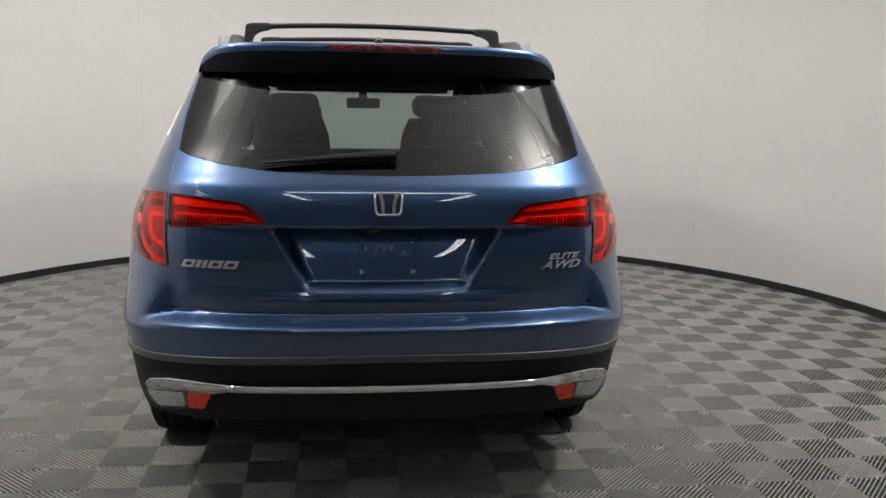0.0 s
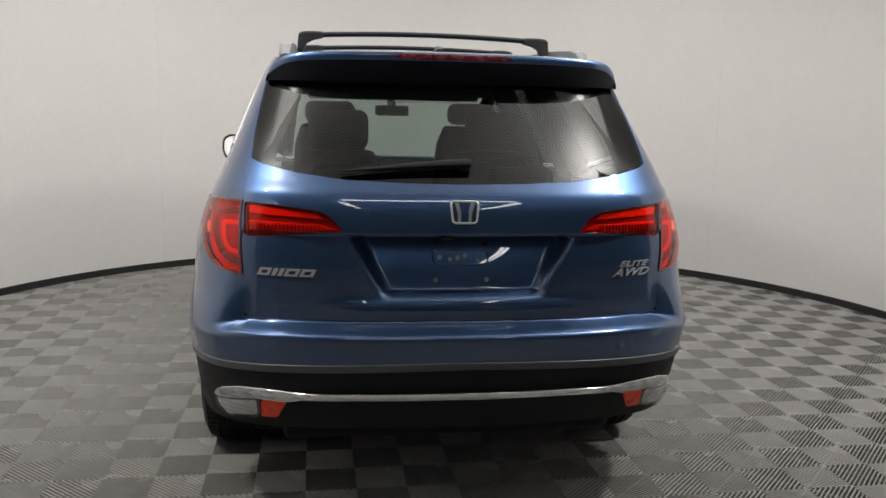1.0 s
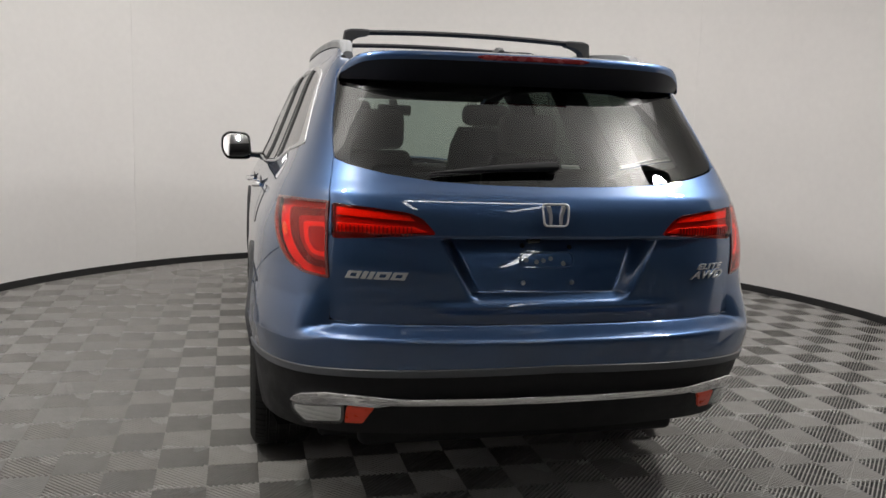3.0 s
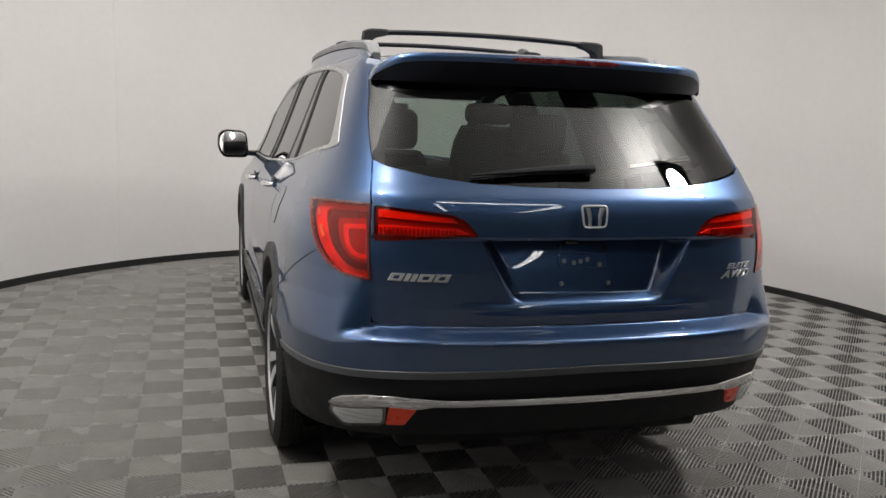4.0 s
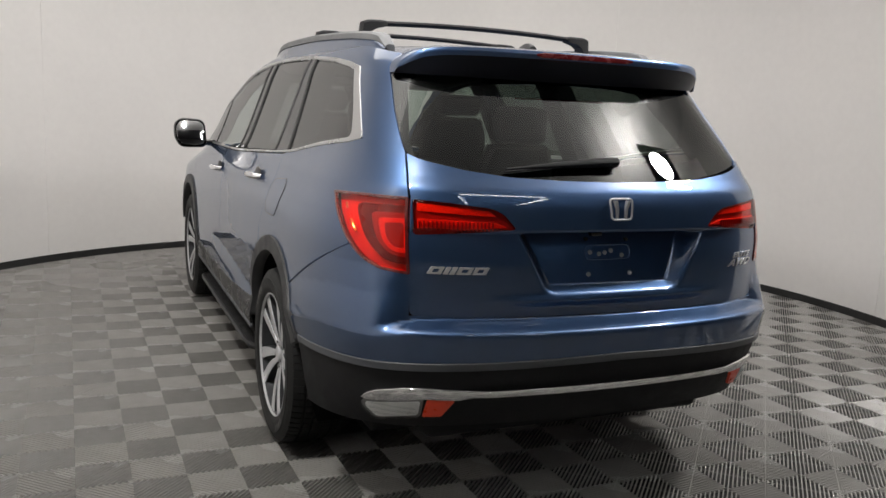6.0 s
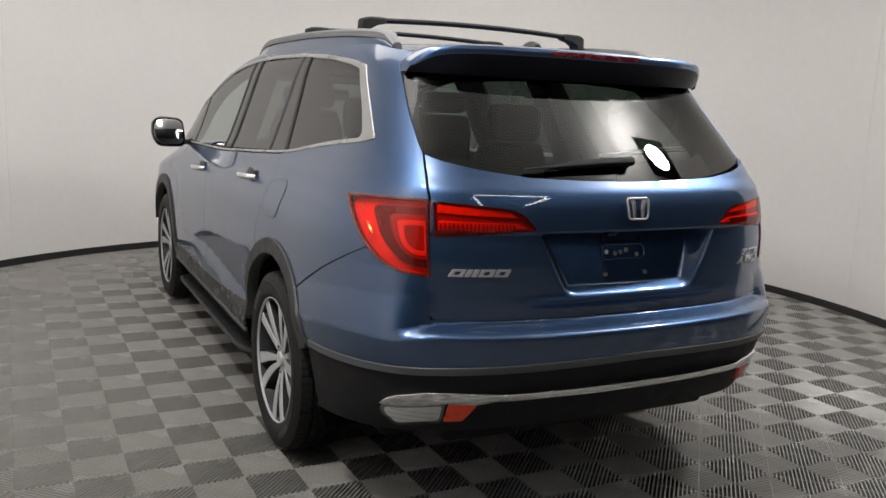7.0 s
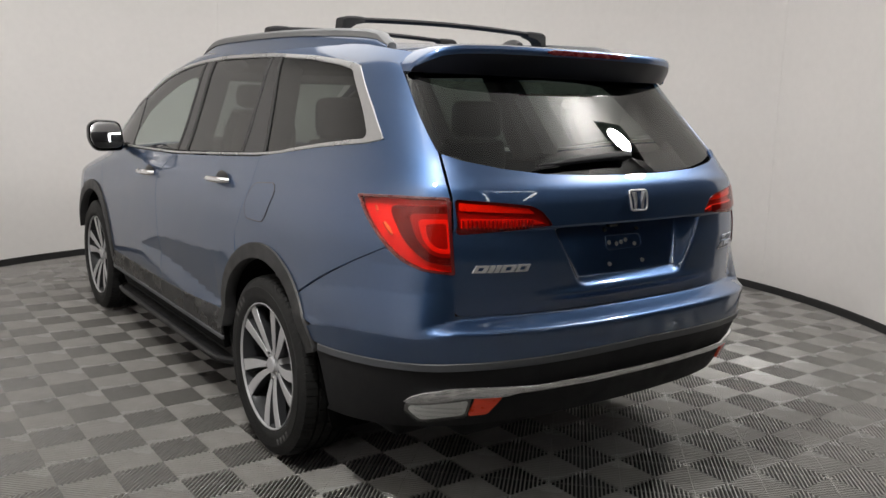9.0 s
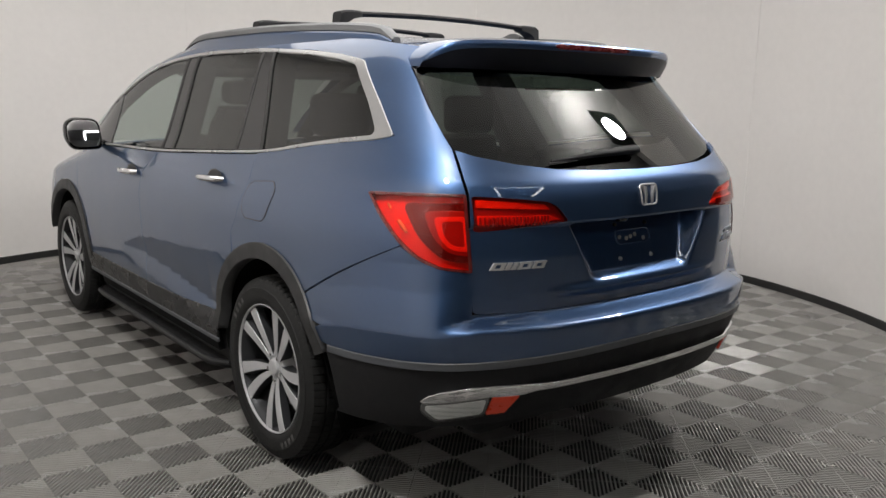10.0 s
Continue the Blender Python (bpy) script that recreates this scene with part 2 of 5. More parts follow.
def body(s, z, rear=gate_y, width=half_width, n=None, shelf=True):
    """Place on the body at s round the outline and height z."""
    s, z = np.asarray(s, float), np.asarray(z, float)
    th = np.clip(s / R0, 0, math.pi / 2)
    zc = crease_z(s)
    back = rear(z + (0.745 - zc) * np.clip((z - 0.5) / 0.2, 0, 1) * np.clip((0.95 - z) / 0.15, 0, 1)) if shelf else rear(z)
    if shelf:
        # the bumper's step runs out at the corners
        smooth = 0.086 * np.clip((z - 0.70) / 0.24, 0, 1) ** 1.15
        mid = np.where((z > 0.70) & (z < 0.94), smooth, back)
        t = np.clip((s - 0.50) / 0.10, 0, 1)
        back = back + (mid - back) * t * t * (3 - 2 * t)
    a, b = width(z), YC - back
    n = squareness(z) if n is None else n
    si, co = np.sin(th), np.cos(th)
    r = ((si / a) ** n + (np.maximum(co, 1e-9) / b) ** n) ** (-1 / n)
    if shelf:
        ridge = np.clip(1 - np.where(z < zc, (zc - z) / 0.10, (z - zc) / 0.14), 0, 1)
        w, f = np.clip((s - 0.46) / 0.14, 0, 1), np.clip((1.10 - s) / 0.14, 0, 1)
        r = r + 0.018 * ridge * w * w * (3 - 2 * w) * f
    x, y = r * si, YC - r * co
    y = y + BOW * x * x * co**0.6
    along = np.maximum(s - SIDE0, 0)
    y = y + along
    fy = front_y(z)
    y2 = np.minimum(3.3 + 0.85 * np.clip((1.08 - z) / 0.15, 0, 1), fy - 0.62)
    q = np.clip((y - y2) / np.maximum(fy - y2, 0.05), 0, 0.999)
    x = x * (1 - q**3.2) ** (1 / 3.2)
    # hollow low on the rear door, a wedge opening towards the rear wheel
    zt, zb = hollow_top(y), hollow_low(y)
    deep = np.clip(zt - z, 0, np.maximum(zt - zb, 0)) * np.clip((z - zb + 0.10) / 0.10, 0, 1)
    x = x - 0.15 * deep * np.clip((y - 1.50) / 0.25, 0, 1)
    return np.stack([x, y, z + 0 * x], -1)


def s_of_y(y, z, **kw):
    """s on the side at the distance y from the rear."""
    if y >= YC:
        return SIDE0 + y - YC
    lo, hi = 0.4 * R0, SIDE0
    for _ in range(40):
        mid = (lo + hi) / 2
        lo, hi = (mid, hi) if body(mid, z, **kw)[1] < y else (lo, mid)
    return (lo + hi) / 2


def s_of_x(x, z, **kw):
    """s on the rear at the distance x from the middle."""
    lo, hi = 0.0, 1.15 * R0
    for _ in range(40):
        mid = (lo + hi) / 2
        lo, hi = (mid, hi) if body(mid, z, **kw)[0] < abs(x) else (lo, mid)
    return math.copysign((lo + hi) / 2, x)


# ---- patches: trimmed pieces of a surface ----
def outline(pts, r=0.0, gap=0.025):
    """A closed outline of (u, v) corners; corners are rounded by r (or by a third value of their own) and sides cut into short pieces."""
    out, n = [], len(pts)
    for i in range(n):
        p0, p1, p2 = (np.array(pts[(i + k) % n][:2], float) for k in (-1, 0, 1))
        rr = pts[i][2] if len(pts[i]) > 2 else r
        a, b = p0 - p1, p2 - p1
        la, lb = np.linalg.norm(a), np.linalg.norm(b)
        k = min(rr, 0.48 * la, 0.48 * lb)
        if k < 1e-4:
            out.append(p1)
            continue
        s, e = p1 + a / la * k, p1 + b / lb * k
        for t in np.linspace(0, 1, 6):
            out.append((1 - t) ** 2 * s + 2 * t * (1 - t) * p1 + t * t * e)
    fine = []
    for i, p in enumerate(out):
        q = out[(i + 1) % len(out)]
        m = max(1, int(np.ceil(np.linalg.norm(q - p) / gap)))
        fine += [p + (q - p) * t for t in np.arange(m) / m]
    return np.array(fine)


def inset(loop, d):
    """Moves a closed outline inwards by d."""
    prev, nxt = np.roll(loop, 1, 0), np.roll(loop, -1, 0)
    t = nxt - prev
    t /= np.maximum(np.linalg.norm(t, axis=1, keepdims=True), 1e-9)
    area = np.sum(loop[:, 0] * nxt[:, 1] - nxt[:, 0] * loop[:, 1])
    nrm = np.stack([-t[:, 1], t[:, 0]], 1) * (1 if area > 0 else -1)
    return loop + nrm * d


def inside(pts, loops):
    hit = np.zeros(len(pts), bool)
    for lp in loops:
        a, b = lp, np.roll(lp, -1, 0)
        for p, q in zip(a, b):
            if p[1] == q[1]:
                continue
            cross = (p[1] > pts[:, 1]) != (q[1] > pts[:, 1])
            hit ^= cross & (pts[:, 0] < (q[0] - p[0]) * (pts[:, 1] - p[1]) / (q[1] - p[1]) + p[0])
    return hit


def patch(name, loops, surf, mat, parent, label="", grid=0.03, off=0.0, gap=0.002, rim=0.012, flip=1, edge=0.0016):
    """A trimmed piece of surf(u, v): first outline outside, the others holes, with an edge turned inwards. flip -1 mirrors it in x."""
    from mathutils.geometry import delaunay_2d_cdt
    loops = [inset(lp, gap if i == 0 else -gap) for i, lp in enumerate(loops)]
    allb = np.concatenate(loops)
    lo, hi = allb.min(0), allb.max(0)
    gu, gv = np.meshgrid(np.arange(lo[0] + grid / 2, hi[0], grid), np.arange(lo[1] + grid / 2, hi[1], grid))
    g = np.stack([gu.ravel(), gv.ravel()], 1)
    g = g[inside(g, loops)] if len(g) else g
    if len(g):
        near = np.full(len(g), 9.0)
        for i in range(0, len(allb)):
            near = np.minimum(near, ((g - allb[i]) ** 2).sum(1))
        g = g[near > (0.42 * grid) ** 2]
    pts = np.concatenate([allb, g]) if len(g) else allb
    edges, k = [], 0
    for lp in loops:
        n = len(lp)
        edges += [(k + i, k + (i + 1) % n) for i in range(n)]
        k += n
    vo, _, fo, orig, _, _ = delaunay_2d_cdt([Vector(p) for p in pts], edges, [], 0, 1e-6)
    vo = np.array([(v.x, v.y) for v in vo])
    fo = [f for f in fo if len(f) == 3]
    cen = np.array([vo[list(f)].mean(0) for f in fo])
    fo = [f for f, keep in zip(fo, inside(cen, loops)) if keep]

    def placed(q):
        h = 0.0015
        p = surf(q[:, 0], q[:, 1])
        du = surf(q[:, 0] + h, q[:, 1]) - surf(q[:, 0] - h, q[:, 1])
        dv = surf(q[:, 0], q[:, 1] + h) - surf(q[:, 0], q[:, 1] - h)
        n = np.cross(du, dv)
        n /= np.maximum(np.linalg.norm(n, axis=1, keepdims=True), 1e-12)
        return p, n

    p, n = placed(vo)
    p = p + n * off
    verts, norms, faces = [p], [n], [tuple(f) for f in fo]
    base = len(p)
    if rim:
        for lp in loops:
            m = len(lp)
            q0, n0 = placed(lp)
            q0 = q0 + n0 * off
            tan = np.roll(q0, -1, 0) - np.roll(q0, 1, 0)
            tan /= np.maximum(np.linalg.norm(tan, axis=1, keepdims=True), 1e-9)
            side = np.cross(tan, n0)
            area = np.sum(lp[:, 0] * np.roll(lp, -1, 0)[:, 1] - np.roll(lp, -1, 0)[:, 0] * lp[:, 1])
            if lp is not loops[0]:
                area = -area
            side *= 1 if area > 0 else -1
            rings = [(q0, n0), (q0 + side * edge - n0 * edge, side * 0.8 + n0 * 0.6), (q0 + side * edge - n0 * rim, side)]
            for q, nn in rings:
                verts.append(q)
                norms.append(nn)
            for r in range(2):
                for i in range(m):
                    j = (i + 1) % m
                    f = (base + r * m + i, base + (r + 1) * m + i, base + (r + 1) * m + j, base + r * m + j)
                    faces.append(f if area > 0 else f[::-1])
            base += 3 * m
    verts, norms = np.concatenate(verts), np.concatenate(norms)
    norms /= np.maximum(np.linalg.norm(norms, axis=1, keepdims=True), 1e-9)
    if flip < 0:
        verts, norms = verts * (-1, 1, 1), norms * (-1, 1, 1)
        faces = [f[::-1] for f in faces]
    return link_mesh(name, verts, faces, mat, parent, label, norms)


def sy(*pts, **kw):
    """Side corners (y, z[, r]) as (s, z[, r])."""
    return [(s_of_y(p[0], p[1]), *p[1:]) for p in pts]


def sx(*pts):
    """Rear corners (x, z[, r]) as (s, z[, r])."""
    return [(s_of_x(p[0], p[1]), *p[1:]) for p in pts]


def skin(s, z):
    """The whole outline, both halves: negative s is the other half."""
    p = body(np.abs(s), z)
    p[..., 0] *= np.where(np.asarray(s) < 0, -1, 1)
    return p


pane_edge = curve((1.20, 0.70), (1.304, 0.694), (1.38, 0.692), (1.448, 0.684), (1.516, 0.671), (1.60, 0.654))
pane_deep = curve(*[(z, float(body(s_of_x(float(pane_edge(z)), z), z)[1] - pane_y(z))) for z in (1.20, 1.30, 1.40, 1.50, 1.58, 1.66)])


def pane_skin(x, z):
    """The rear window: nearly flat, bent forward towards its ends."""
    x, z = np.asarray(x, float), np.asarray(z, float)
    e = pane_edge(z)
    y = pane_y(z) + 0.20 * x * x + (pane_deep(z) - 0.20 * e * e) * np.abs(x / e) ** 8
    return np.stack([x, y, z + 0 * x], -1)


def arc(cy, cz, r, a0, a1, n=14):
    """Corners on a wheel arch, degrees from straight ahead (+y) upwards."""
    return [(cy + r * math.cos(math.radians(a)), cz + r * math.sin(math.radians(a))) for a in np.linspace(a0, a1, n)]


# The bumper's shelf is nearly level: stretch the height there.
def shelf_z(v):
    v = np.asarray(v, float)
    return np.where(v < 0.745, v, np.where(v < 0.825, 0.745 + (v - 0.745) * 0.45, v - 0.044))


def shelf_v(z):
    return z if z < 0.745 else (0.745 + (z - 0.745) / 0.45 if z < 0.781 else z + 0.044)


def bumper_skin(s, v):
    return skin(s, shelf_z(v))


def bumper_pts(pts):
    return [(p[0], shelf_v(p[1]), *p[2:]) for p in pts]


# ---- setting ----
def make_room():
    cx, cy, r = BOOTH_X, BOOTH_Y, BOOTH_R
    # curved booth wall, open towards the camera's side
    bm = bmesh.new()
    a0, a1, n = -50, 214, 96
    line = []
    for k in range(n + 1):
        a = radians(a0 + (a1 - a0) * k / n)
        line.append(((cx + r * math.cos(a), cy + r * math.sin(a)), (math.cos(a), math.sin(a))))
    # an unseen flared wing by the camera, added to brighten the car's reflections
    (x, y), _ = line[-1]
    turn = radians(a1 + 90)
    for k in range(16):
        turn -= radians(7 if k < 8 else 0)
        x, y = x + 0.12 * math.cos(turn), y + 0.12 * math.sin(turn)
        line.append(((x, y), (math.sin(turn), -math.cos(turn))))

    def at(p, q, z):
        return (p[0][0] + (q - r) * p[1][0], p[0][1] + (q - r) * p[1][1], z)

    ring = [[bm.verts.new(at(p, q, z)) for q, z in ((r, 0.05), (r, CEILING), (r + 0.12, CEILING), (r + 0.12, 0.0), (r, 0.0))] for p in line]
    for p, q in zip(ring, ring[1:]):
        for i in range(5):
            bm.faces.new((p[i], q[i], q[(i + 1) % 5], p[(i + 1) % 5]))
    bm.faces.new(ring[0])
    bm.faces.new(ring[-1][::-1])
    tagged(part("wall_booth", bm, M_WALL, None), "off-white painted curved studio wall with faint panel joints", "wall", kind="structure")
    # panel joints of the curved wall: shallow cover strips
    booth = bpy.data.objects["wall_booth"]
    for a in (-8.5, 36.5, 81.5, 126.5, 171.5):
        a = radians(a)
        bm = bmesh.new()
        box(bm, -0.003, 0.003, -0.011, 0.011, 0.06, CEILING - 0.01)
        bmesh.ops.transform(bm, matrix=Matrix.Translation((cx + (r - 0.001) * math.cos(a), cy + (r - 0.001) * math.sin(a), 0)) @ Matrix.Rotation(a, 4, "Z"), verts=bm.verts)
        part("panel_joint", bm, M_WALL, booth)
    # black base strip
    bm = bmesh.new()
    ring = [[bm.verts.new(at(p, q, z)) for q, z in ((r - 0.002, 0.057), (r - 0.012, 0.054), (r - 0.016, 0.0), (r - 0.002, 0.0))] for p in line]
    for p, q in zip(ring, ring[1:]):
        for i in range(3):
            bm.faces.new((p[i], q[i], q[i + 1], p[i + 1]))
    tagged(part("baseboard", bm, M_BASE, None), "black rubber base strip along the curved wall", "baseboard", kind="structure")
    # outer room, behind and beside the camera
    for name, x0, x1, y0, y1 in (("wall_south", -6.2, 6.6, -6.2, -6.0), ("wall_west", -6.2, -6.0, -6.0, 7.2), ("wall_east", 6.4, 6.6, -6.0, 7.2), ("wall_north", -6.2, 6.6, 7.2, 7.4)):
        bm = bmesh.new()
        box(bm, x0, x1, y0, y1, 0, CEILING)
        tagged(part(name, bm, M_ROOM, None), "plain dark grey painted studio room wall", "wall", kind="structure")
    bm = bmesh.new()
    box(bm, -6.2, 6.6, -2.5, 7.4, CEILING, CEILING + 0.1)
    tagged(part("ceiling", bm, M_CEIL, None), "plain white painted studio ceiling", "ceiling", kind="structure")
    # unseen dark slab, added to dim what the car's rear reflects
    bm = bmesh.new()
    box(bm, -6.2, 6.6, -6.2, -2.5, CEILING, CEILING + 0.1)
    tagged(part("ceiling_back", bm, M_ROOM, None), "unseen dark grey ceiling added to dim reflections in the car's rear", "ceiling", kind="structure")
    bm = bmesh.new()
    box(bm, -6.2, 6.6, -6.2, 7.4, -0.06, -0.013)
    tagged(part("floor", bm, M_UNDER, None), "dark underlay below grey ribbed plastic floor tiles", "floor", kind="structure")


make_room()


# ---- the car ----
car = tagged(new("suv_car"), "dark blue metallic seven-seat suv parked on ribbed floor tiles", "car")
REAR_AXLE, FRONT_AXLE, HUB_Z = 1.19, 4.01, 0.3765
SIDES = ((1, "right"), (-1, "left"))

# outlines on the rear, from the middle outwards
GATE_X = 0.716
gate_low = [(-GATE_X, 0.783, 0.018), (GATE_X, 0.783, 0.018)]
glass_low = [(0.694, 1.304), (0.655, 1.284), (0.535, 1.259), (0.39, 1.241), (0.2, 1.233)]
glass_low = [(-x, z) for x, z in glass_low] + [(0.0, 1.230)] + [(x, z) for x, z in reversed(glass_low)]
lamp_in = [(0.712, 1.164), (0.60, 1.157), (0.475, 1.143), (0.435, 1.125), (0.390, 1.076), (0.712, 1.050)]


def gate_skin(s, z):
    """The tailgate with its plate recess and the crease below the lamps."""
    p = skin(s, z)
    x, zz = np.abs(p[..., 0]), p[..., 2]
    top, low = 1.064, 0.856
    half = 0.268 + (zz - low) / (top - low) * 0.105
    deep = step(half - x, -0.012, 0.050) * step(top - zz, 0.0, 0.010) * step(zz - low, -0.004, 0.030)
    p[..., 1] += (0.032 + 0.056 * np.clip((zz - low) / (top - low), 0, 1)) * deep
    p[..., 1] -= 0.011 * step(zz, 1.060, 1.072) * step(0.74 - x, 0, 0.02)
    # soft crease low on the gate
    p[..., 1] -= 0.007 * bell(zz - 0.838, 0.014) * step(0.50 - x, 0.0, 0.2)
    return p


tailgate = patch("tailgate", [outline(sx(*gate_low, (GATE_X, 1.17), (0.708, 1.24), (0.697, 1.302)) + sx(*glass_low[::-1])[1:-1] + sx((-0.697, 1.302), (-0.708, 1.24), (-GATE_X, 1.17)))] +
                 [outline(sx(*[(sg * x, z) for x, z in lamp_in]), 0.012) for sg in (1, -1)], gate_skin, M_PAINT, car, "blue tailgate with a recess for the number plate", grid=0.0058, gap=0.0010, edge=0.0008)
rear_glass = list(glass_low) + list(((0.696, 1.34), (0.693, 1.38), (0.685, 1.448), (0.672, 1.516), (0.655, 1.60), (-0.655, 1.60), (-0.672, 1.516), (-0.685, 1.448), (-0.693, 1.38), (-0.696, 1.34)))
patch("rear_window", [outline(rear_glass, 0.02)], pane_skin, M_TINT, tailgate, "dark tinted rear window", off=-0.003, gap=0.0005, rim=0.004, grid=0.008)

# side outlines: (y, z)
DLO = [(3.86, 1.140, 0.01), (2.50, 1.164), (1.81, 1.202), (1.44, 1.224), (0.655, 1.318, 0.05), (0.560, 1.337, 0.016), (0.690, 1.447, 0.10), (0.872, 1.597, 0.022), (1.02, 1.620, 0.10), (1.33, 1.646), (1.75, 1.668), (2.3, 1.672), (2.75, 1.648), (3.05, 1.600), (3.30, 1.528), (3.52, 1.430), (3.72, 1.312), (3.90, 1.190, 0.01)]
ROOF_EDGE = [(0.62, 1.640), (0.9, 1.676), (1.3, 1.700), (1.8, 1.712), (2.4, 1.713), (2.8, 1.692), (3.1, 1.638), (3.36, 1.562), (3.62, 1.450), (3.86, 1.310), (4.06, 1.180)]
ARCH_Y, ARCH_Z, ARCH_IN, ARCH_OUT = REAR_AXLE + 0.008, 0.375, 0.450, 0.514
FARCH_Y = FRONT_AXLE + 0.008
LAMP_OUT = [(0.718, 1.167, "x"), (0.718, 0.920, "x"), (0.800, 0.930, "x"), (0.335, 0.955), (0.40, 1.005), (0.485, 1.075), (0.582, 1.152, "r"), (0.40, 1.163)]


def lamp_outline():
    out = []
    for p in LAMP_OUT:
        if p[-1] == "x":
            out.append((s_of_x(p[0], p[1]), p[1], 0.008))
        else:
            out.append((s_of_y(p[0], p[1]), p[1], 0.008 if p[-1] == "r" else 0.03))
    return out


LINING = []
for sg, side in SIDES:
    # quarter panel with D pillar
    front_edge = [(1.447, 1.224), (1.427, 1.095), (1.470, 0.955), (1.505, 0.895)]
    arch_pts = arc(ARCH_Y, ARCH_Z, ARCH_OUT, 57, 131, 16)
    pts = sy(*front_edge, *arch_pts, (0.395, 0.995))
    lamp = lamp_outline()
    pts += [lamp[4], lamp[5], lamp[6], lamp[7]]
    pts += [(s_of_x(0.718, 1.167), 1.167)]
    pts += sx((0.710, 1.24), (0.698, 1.304), (0.698, 1.34), (0.695, 1.38), (0.687, 1.448), (0.674, 1.516), (0.657, 1.60))
    pts += sy(*ROOF_EDGE[:5]) + sy((2.3, 1.672), (1.75, 1.668), (1.33, 1.648), (1.02, 1.620), (0.872, 1.597), (0.690, 1.447), (0.560, 1.337), (0.655, 1.318))
    quarter = patch("quarter_panel", [outline(pts)], skin, M_PAINT, car, "blue rear quarter panel", flip=sg, grid=0.03, gap=0.0006, edge=0.0008)
    patch("pillar_lining", [outline(pts)], skin, M_CABIN, car, "dark inner lining", flip=sg, grid=0.06, off=-0.014, rim=0.10, gap=0.006)
    rear_door = patch("rear_door", [outline(sy((1.447, 1.221), (1.427, 1.095), (1.470, 0.955), (1.505, 0.895), *arc(ARCH_Y, ARCH_Z, ARCH_OUT, 56, 20, 8), (1.68, 0.505), (2.54, 0.480), (2.555, 0.65), (2.60, 0.80), (2.650, 0.93), (2.655, 1.05), (2.52, 1.160), (1.81, 1.199)))], skin, M_PAINT, car, "blue rear door", flip=sg, grid=0.014 if sg < 0 else 0.03, gap=0.003)
    front_door = patch("front_door", [outline(sy((2.54, 0.480), (2.555, 0.65), (2.60, 0.80), (2.650, 0.93), (2.655, 1.05), (2.52, 1.160), (3.80, 1.136), (3.84, 1.05), (3.76, 0.8), (3.60, 0.455)))], skin, M_PAINT, car, "blue front door", flip=sg, grid=0.016 if sg < 0 else 0.03, gap=0.003)
    fender = patch("front_fender", [outline(sy((3.60, 0.455), (3.76, 0.8), (3.84, 1.05), (3.82, 1.136), (4.1, 1.120), (4.36, 1.065), (4.58, 1.0), (4.70, 0.93), (4.70, 0.62), *arc(FARCH_Y, ARCH_Z, ARCH_OUT, 28, 168, 18)))], skin, M_PAINT, car, "blue front wing", flip=sg)
    # glass
    qg = outline(sy((1.625, 1.648), (1.425, 1.240), (0.640, 1.336), (0.735, 1.440), (0.905, 1.578), (1.04, 1.602), (1.33, 1.632)), 0.02)
    patch("quarter_window", [qg], skin, M_SIDE, quarter, "dark tinted rear quarter window", flip=sg, off=-0.006, rim=0.003)
    rg = outline(sy((2.455, 1.650), (2.355, 1.190), (1.665, 1.226), (1.735, 1.653)), 0.02)
    patch("window", [rg], skin, M_SIDE, rear_door, "dark tinted door window", flip=sg, off=-0.006, rim=0.003)
    fg = outline(sy((2.585, 1.640), (2.50, 1.184), (3.30, 1.162), (3.39, 1.410), (3.43, 1.442), (3.29, 1.512), (3.04, 1.583), (2.75, 1.628)), 0.02)
    patch("window", [fg], skin, M_FRONT, front_door, "tinted door window", flip=sg, off=-0.006, rim=0.003)
    # black pillars between the panes
    patch("pillar_trim", [outline(sy((1.735, 1.655), (1.662, 1.222), (1.43, 1.238), (1.628, 1.650)))], skin, M_PILLAR, rear_door, "black pillar", flip=sg, off=-0.003, rim=0.01)
    patch("pillar_trim", [outline(sy((2.58, 1.644), (2.495, 1.184), (2.36, 1.188), (2.46, 1.650)))], skin, M_PILLAR, front_door, "black pillar", flip=sg, off=-0.003, rim=0.01)
    patch("pillar_lining", [outline(sy((1.76, 1.66), (1.69, 1.20), (1.40, 1.21), (1.60, 1.655)))], skin, M_CABIN, car, "dark inner pillar", flip=sg, off=-0.016, rim=0.09)
    patch("pillar_lining", [outline(sy((2.595, 1.65), (2.52, 1.17), (2.34, 1.17), (2.44, 1.655)))], skin, M_CABIN, car, "dark inner pillar", flip=sg, off=-0.016, rim=0.09)
    patch("pillar_lining", [outline(sy((2.2, 1.70), (2.2, 1.645), (2.75, 1.622), (3.04, 1.575), (3.29, 1.505), (3.50, 1.41), (3.70, 1.29), (3.88, 1.17), (4.0, 1.19), (3.62, 1.44), (3.1, 1.63), (2.7, 1.69)))], skin, M_CABIN, car, "dark inner roof pillar", flip=sg, off=-0.016, rim=0.06)
    # black seals beside the pillars
    for y0, z0, y1, z1 in ((2.462, 1.649, 2.362, 1.188), (2.580, 1.643, 2.496, 1.184), (1.735, 1.653, 1.662, 1.223), (1.632, 1.649, 1.433, 1.238)):
        patch("window_seal", [outline(sy((y0 - 0.009, z0), (y1 - 0.009, z1), (y1 + 0.009, z1), (y0 + 0.009, z0)))], skin, M_LAMPBODY, car, "black rubber window seal", flip=sg, off=0.001, gap=0.0, rim=0.006, grid=0.05)
